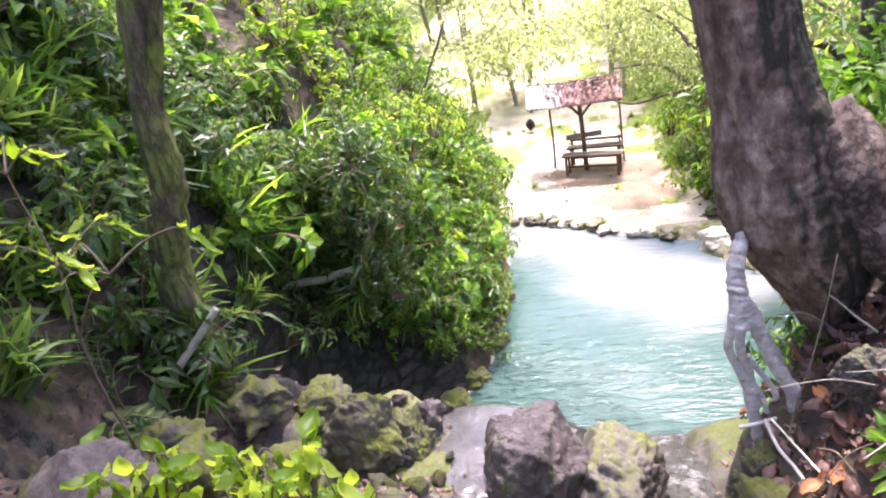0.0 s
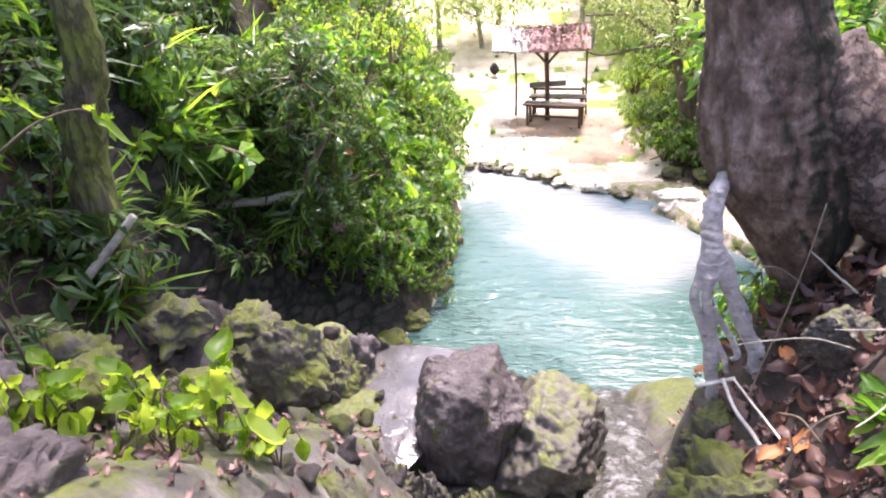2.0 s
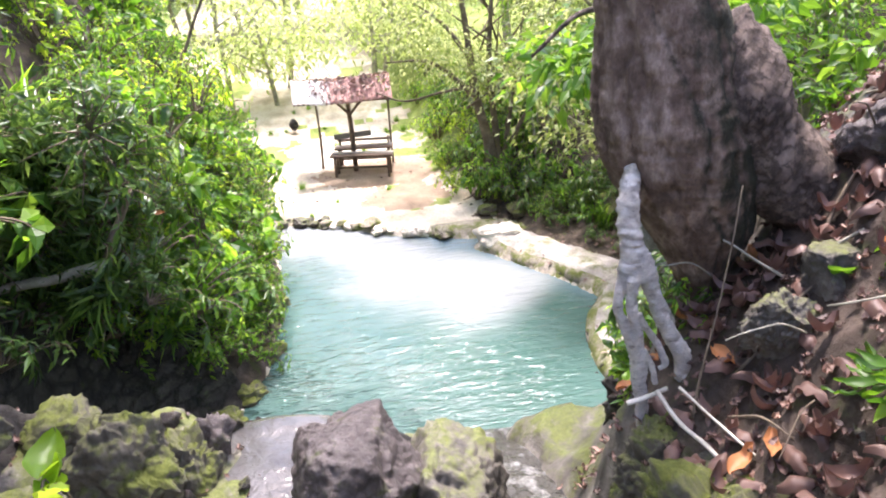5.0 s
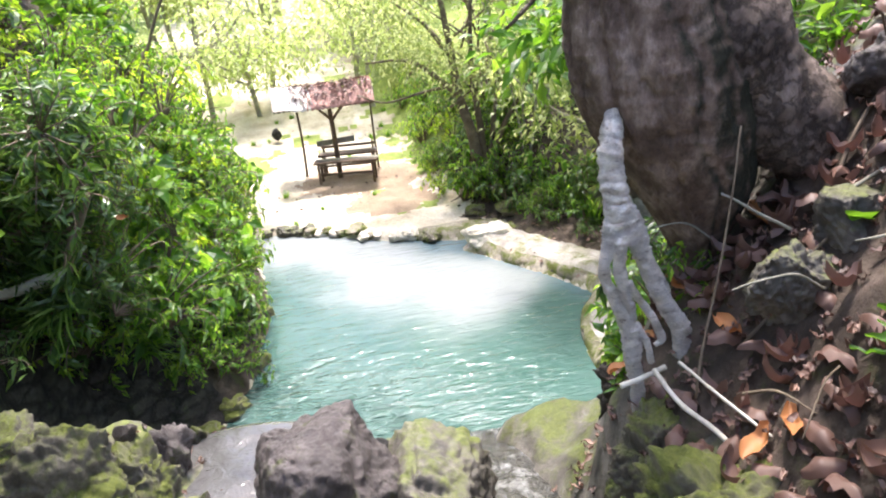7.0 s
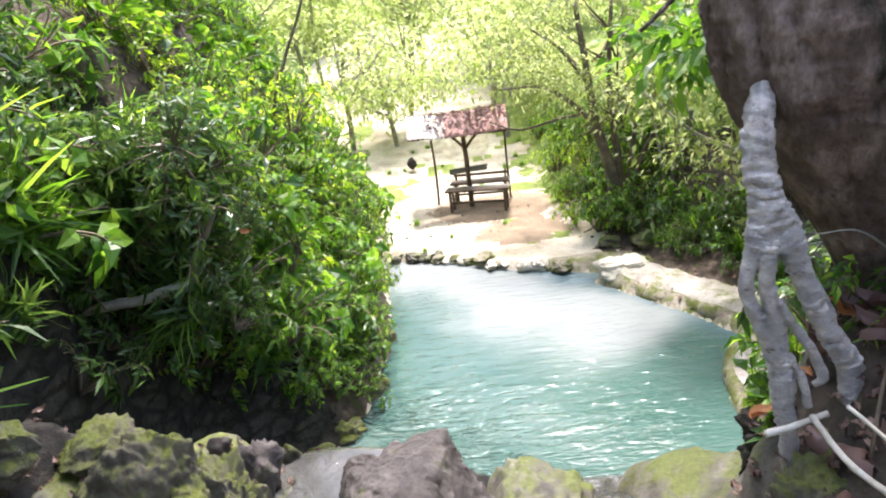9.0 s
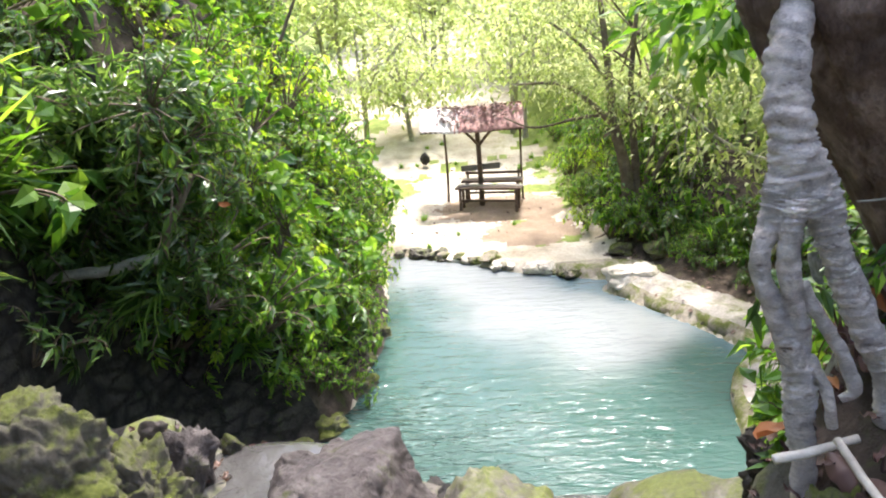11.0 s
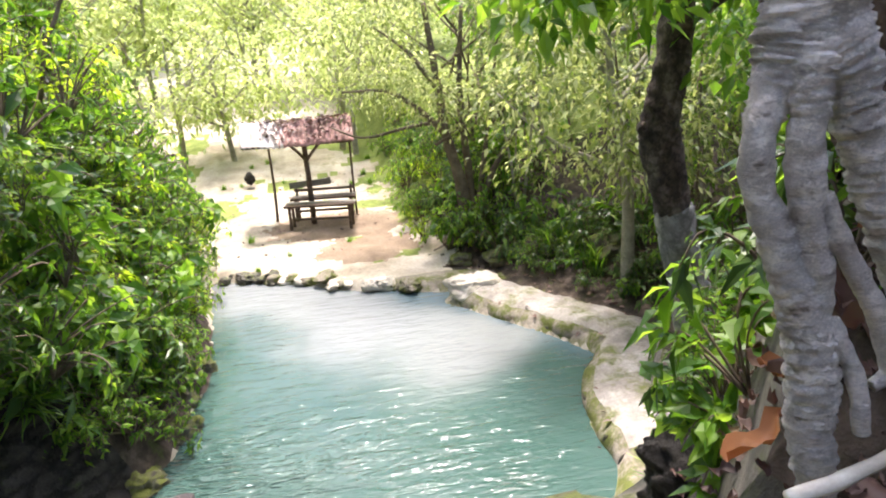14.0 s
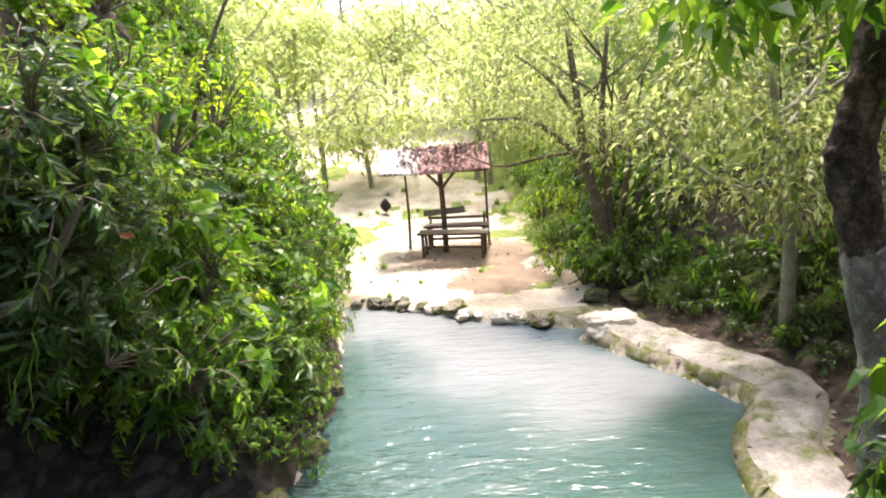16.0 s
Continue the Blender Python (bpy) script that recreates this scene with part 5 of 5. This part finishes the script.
# corrugated sheet, sagging and bent at its end
for side in (-1, 1):
    v, q, nu, nv = [], [], 70, 10
    for i in range(nu):
        for j in range(nv):
            u, w = i / (nu - 1), j / (nv - 1)
            x = -1.12 + 2.0 * u
            y = side * 0.03 + side * (0.48 * w) + (0.12 if side > 0 else 0)
            z = 2.0 - 0.4 * w ** 1.15 + 0.015 * math.sin(u * 2 * math.pi * 20) - 0.05 * math.sin(u * 3.1) + 0.035 * noise.noise(Vector((u * 4, w * 3, side)))
            z -= 0.05 * max(0, u - 0.93) * 8 * w
            v.append((x, y + 0.08, z))
    q = [(i * nv + j, i * nv + j + 1, (i + 1) * nv + j + 1, (i + 1) * nv + j) for i in range(nu - 1) for j in range(nv - 1)]
    # left third of the sheet in the paler material
    pale = [1 if g[0] // nv < 24 + 3 * math.sin(g[0]) else 0 for g in q]
    sheet = child("roof_sheet", mesh("roof_sheet", v, q, [M_ROOF, M_ROOFPALE], True, pale), sh, "faded pinkish sheet with rust and debris")
    sol = sheet.modifiers.new("thickness", "SOLIDIFY")
    sol.thickness = 0.006
rngr = np.random.default_rng(3)
n = 420
u = rngr.uniform(-0.75, 0.88, n)
w = 0.46 * rngr.uniform(0, 1, n) ** 1.6
lv, lf_ = leaves(np.stack([u, 0.05 - w, 2.0 - 0.4 * (w / 0.48) ** 1.15], 1), rngr.normal(size=(n, 3)) * [1, 1, 0.2], rngr.uniform(0.05, 0.11, n), rngr.uniform(0.03, 0.06, n), 0.1, rngr)
tagged(child("leaf_litter", mesh("leaf_litter", lv, lf_, M_DEAD), sh, "dry fallen leaves lying on the roof"), kind="stuff")

def bench(name, label, at, turn, length, seat_z, back):
    b = thing(name, label, "bench", at)
    b.rotation_euler = (0, 0, radians(turn))
    part("seat", box((length, 0.15, 0.04), (0, -0.08, seat_z)), M_WOOD, b)
    part("seat", box((length, 0.15, 0.04), (0, 0.09, seat_z + 0.004)), M_GREYWOOD, b)
    for sx in (-1, 1):
        for sy in (-1, 1):
            part("leg", box((0.05, 0.05, seat_z + 0.04), (sx * (length / 2 - 0.1), sy * 0.12, (seat_z - 0.06) / 2)), M_WOOD, b)
        part("crosspiece", box((0.045, 0.3, 0.05), (sx * (length / 2 - 0.1), 0, seat_z - 0.05)), M_WOOD, b)
    part("stretcher", box((length - 0.2, 0.035, 0.045), (0, 0, seat_z * 0.35)), M_WOOD, b)
    if back:
        for sx in (-1, 1):
            part("armrest_post", box((0.04, 0.04, 0.2), (sx * (length / 2 - 0.1), 0.12, seat_z + 0.09)), M_WOOD, b)
        part("rail", box((length - 0.1, 0.04, 0.05), (0, 0.12, seat_z + 0.13)), M_WOOD, b)
    return b
bench("bench", "long dark weathered wooden bench without backrest", (0.54, 16.06, 0.27), -14, 1.32, 0.42, False)
bench("bench", "dark wooden bench with a low rail behind the post", (0.62, 16.62, 0.3), -10, 1.25, 0.4, True)
bk = thing("backrest_board", "grey weathered backrest board nailed to the post", "board", (0.4, 16.45, 0.98))
part("board", box((0.78, 0.03, 0.12), (0, 0, 0.04), (0, -2, 0)), M_GREYWOOD, bk)
part("batten", box((0.05, 0.1, 0.1), (0, -0.05, 0.04)), M_WOOD, bk)
rock("stump", "dark round stump at the end of the path", (-0.95, 19.4, 0.66), (0.12, 0.12, 0.16), 201, M_DARK, 0.3, 0, 3)
tagged(bpy.data.objects["stump"], category="stump")


# ---- sticks and fallen branches ----
def stick(name, label, pts, r0, r1, mtl, seg=8):
    sp = spline(pts, 6)
    sp = [p + Vector((noise.noise(p * 5.0), noise.noise(p * 5.0 + Vector((9, 0, 0))), noise.noise(p * 5.0 + Vector((0, 9, 0))))) * min(0.02, r0 * 2.2) for p in sp]
    ob = new(name, mesh(name, *tube(sp, taper(r0, r1, len(sp)), seg, 0.18, pts[0][0]), mtl, True))
    return tagged(ob, label, "branch")
stick("fallen_log", "weathered pale log leaning on the bank", [(-2.68, 4.42, 2.72), (-2.4, 4.5, 3.05), (-2.02, 4.66, 3.46)], 0.032, 0.026, M_LOG, 12)
stick("fallen_branch", "grey bare branch across the hollow", [(-3.0, 7.15, 2.4), (-2.4, 7.15, 2.44), (-1.9, 7.15, 2.52)], 0.04, 0.045, M_LOG, 10)
stick("dead_stem", "dark dead stem standing out of the hollow", [(-2.15, 7.25, 2.2), (-1.92, 7.2, 2.5), (-1.78, 7.2, 2.8), (-1.6, 7.25, 3.1)], 0.05, 0.02, M_TWIG, 10)
stick("pale_stick", "peeled white stick lying on the bank", [(1.13, 3.42, 3.3), (1.19, 3.2, 3.24), (1.26, 2.95, 3.2), (1.33, 2.7, 3.22)], 0.008, 0.009, M_PALEWOOD)
stick("pale_stick", "peeled white stick stuck through the roots", [(1.03, 3.46, 3.235), (1.1, 3.45, 3.255), (1.19, 3.46, 3.275)], 0.01, 0.008, M_PALEWOOD)
stick("twig", "thin grey twig leaning on the trunk", [(1.42, 3.5, 4.02), (1.33, 3.4, 3.72), (1.22, 3.3, 3.45), (1.18, 3.25, 3.3)], 0.003, 0.005, M_TWIG)
stick("twig", "thin pale twig lying on the litter", [(1.12, 3.25, 3.44), (1.22, 3.1, 3.34), (1.38, 2.85, 3.26)], 0.005, 0.004, M_PALEWOOD)
stick("thin_stem", "thin green stem carrying fresh leaves", [(-2.12, 3.62, 3.1), (-2.06, 3.5, 3.8), (-1.92, 3.4, 4.36), (-2.0, 3.42, 4.85)], 0.008, 0.004, M_TWIG)
stick("thin_stem", "thin green stem carrying fresh leaves", [(-2.02, 3.46, 3.95), (-1.86, 3.46, 4.2), (-1.7, 3.45, 4.3)], 0.005, 0.003, M_TWIG)
stick("vine", "thin dark vine hanging in the foliage", [(-1.5, 8.9, 3.2), (-1.36, 9.0, 3.8), (-1.2, 9.05, 4.1), (-0.95, 9.1, 4.6)], 0.02, 0.014, M_TWIG)
stick("twig", "tangled bare twig in the undergrowth", [(-3.16, 6.3, 4.0), (-2.8, 6.25, 4.05), (-2.47, 6.2, 4.2)], 0.012, 0.008, M_LOG)
stick("twig", "thin grey twig on the bank", [(1.5, 3.3, 3.5), (1.75, 3.45, 3.95), (2.05, 3.6, 4.2)], 0.007, 0.005, M_TWIG)
stick("twig", "thin grey twig on the bank", [(1.35, 3.3, 3.42), (1.6, 3.3, 3.72), (1.95, 3.35, 3.9)], 0.006, 0.004, M_TWIG)

# ---- fallen leaves ----
rng = np.random.default_rng(12)
def litter(name, label, x0, x1, y0, y1, n, size, mtl, seed, fine=True):
    r = np.random.default_rng(seed)
    x, y = r.uniform(x0, x1, n), r.uniform(y0, y1, n)
    p = np.stack([x, y, ground_height(x, y) + r.uniform(0.0, 0.035, n)], 1)
    ln, d = size * r.uniform(0.6, 1.3, n), r.normal(size=(n, 3)) * [1, 1, 0.25]
    me = mesh(name, *(fine_leaves(p, d, ln, 0.5, 0.0, r) if fine else leaves(p, d, ln, ln * 0.5, 0.05, r, 0.25)), mtl, fine)
    return tagged(new(name, me), label, "leaf litter", kind="stuff")
litter("leaf_litter", "reddish brown fallen leaves on the bank", 0.95, 2.9, 2.0, 4.4, 2600, 0.046, M_DEAD, 1)
litter("leaf_litter", "brown fallen leaves among the stones", -3.6, -0.3, 1.6, 5.2, 1100, 0.06, M_DEAD, 2)
litter("leaf_litter", "brown fallen leaves on the shaded slope", 2.6, 6.0, 8.0, 15.0, 900, 0.09, M_DEAD, 3, False)
litter("leaf_litter", "scattered dry leaves on the pale ground", -2.0, 2.5, 14.3, 20.0, 260, 0.07, M_DEAD, 4, False)
LM = [mesh("fallen_leaf", *blade(0.13, 0.065, 0.25, 1), M_ORANGE, True), mesh("fallen_leaf", *blade(0.11, 0.055, 0.6, 2), M_DEAD, True), mesh("fallen_leaf", *blade(0.13, 0.07, -0.35, 3), M_DEAD, True)]
for i in range(160):
    x, y = rng.uniform(1.1, 2.1), rng.uniform(2.5, 3.75)
    kind_i = 0 if i % 11 == 0 else int(rng.integers(1, 3))
    ob = new("fallen_leaf", LM[kind_i])
    ob.location = (x, y, float(ground_height(x, y)) + 0.05)
    ob.rotation_euler = (rng.uniform(-0.4, 0.4), rng.uniform(-0.4, 0.4), rng.uniform(0, 6.28))
    tagged(ob, "orange fallen leaf on the bank" if kind_i == 0 else "curled reddish brown fallen leaf", "leaf", "fallen leaves on the bank")

# tangle of thin roots and twigs on the bank
tw = np.random.default_rng(44)
for i in range(26):
    x, y = tw.uniform(1.25, 2.3), tw.uniform(2.6, 3.7)
    z = float(ground_height(x, y)) + tw.uniform(0.03, 0.15)
    a, ln = tw.uniform(0, 6.28), tw.uniform(0.2, 0.6)
    d = Vector((math.cos(a), math.sin(a), tw.uniform(-0.1, 0.5)))
    p = Vector((x, y, z))
    stick("twig", "thin bare twig lying in the leaf litter", [tuple(p), tuple(p + d * ln * 0.5 + Vector((0, 0, 0.04))), tuple(p + d * ln)], tw.uniform(0.003, 0.007), 0.002, [M_TWIG, M_LOG][i % 2], 6)
yl = new("yellow_leaf", mesh("yellow_leaf", *blade(0.1, 0.06, 0.3, 5), M_ORANGE, True))
yl.location, yl.rotation_euler = (-1.5, 7.5, 2.8), (0.9, 0.3, 0.6)
tagged(yl, "single yellowed leaf hanging in the green foliage", "leaf")
# pebbles and broken stone on the terrace
pm = [rock_mesh("pebble", (1.0, 0.8, 0.6), 300 + k, [M_ROCK, M_PINK, M_MOSSY][k % 3], 0.4, 3) for k in range(6)]
for i in range(240):
    x, y = tw.uniform(-2.3, 0.75), tw.uniform(1.7, 5.0)
    ob = new("loose_stone", pm[i % 6])
    r = tw.uniform(0.025, 0.1)
    ob.location, ob.scale, ob.rotation_euler = (x, y, float(ground_height(x, y)) + 0.15 * r), (r, r, r), (tw.uniform(0, 3), tw.uniform(0, 3), tw.uniform(0, 3))
    tagged(ob, "loose grey stone between the boulders", "rock", "loose stones of the terrace")
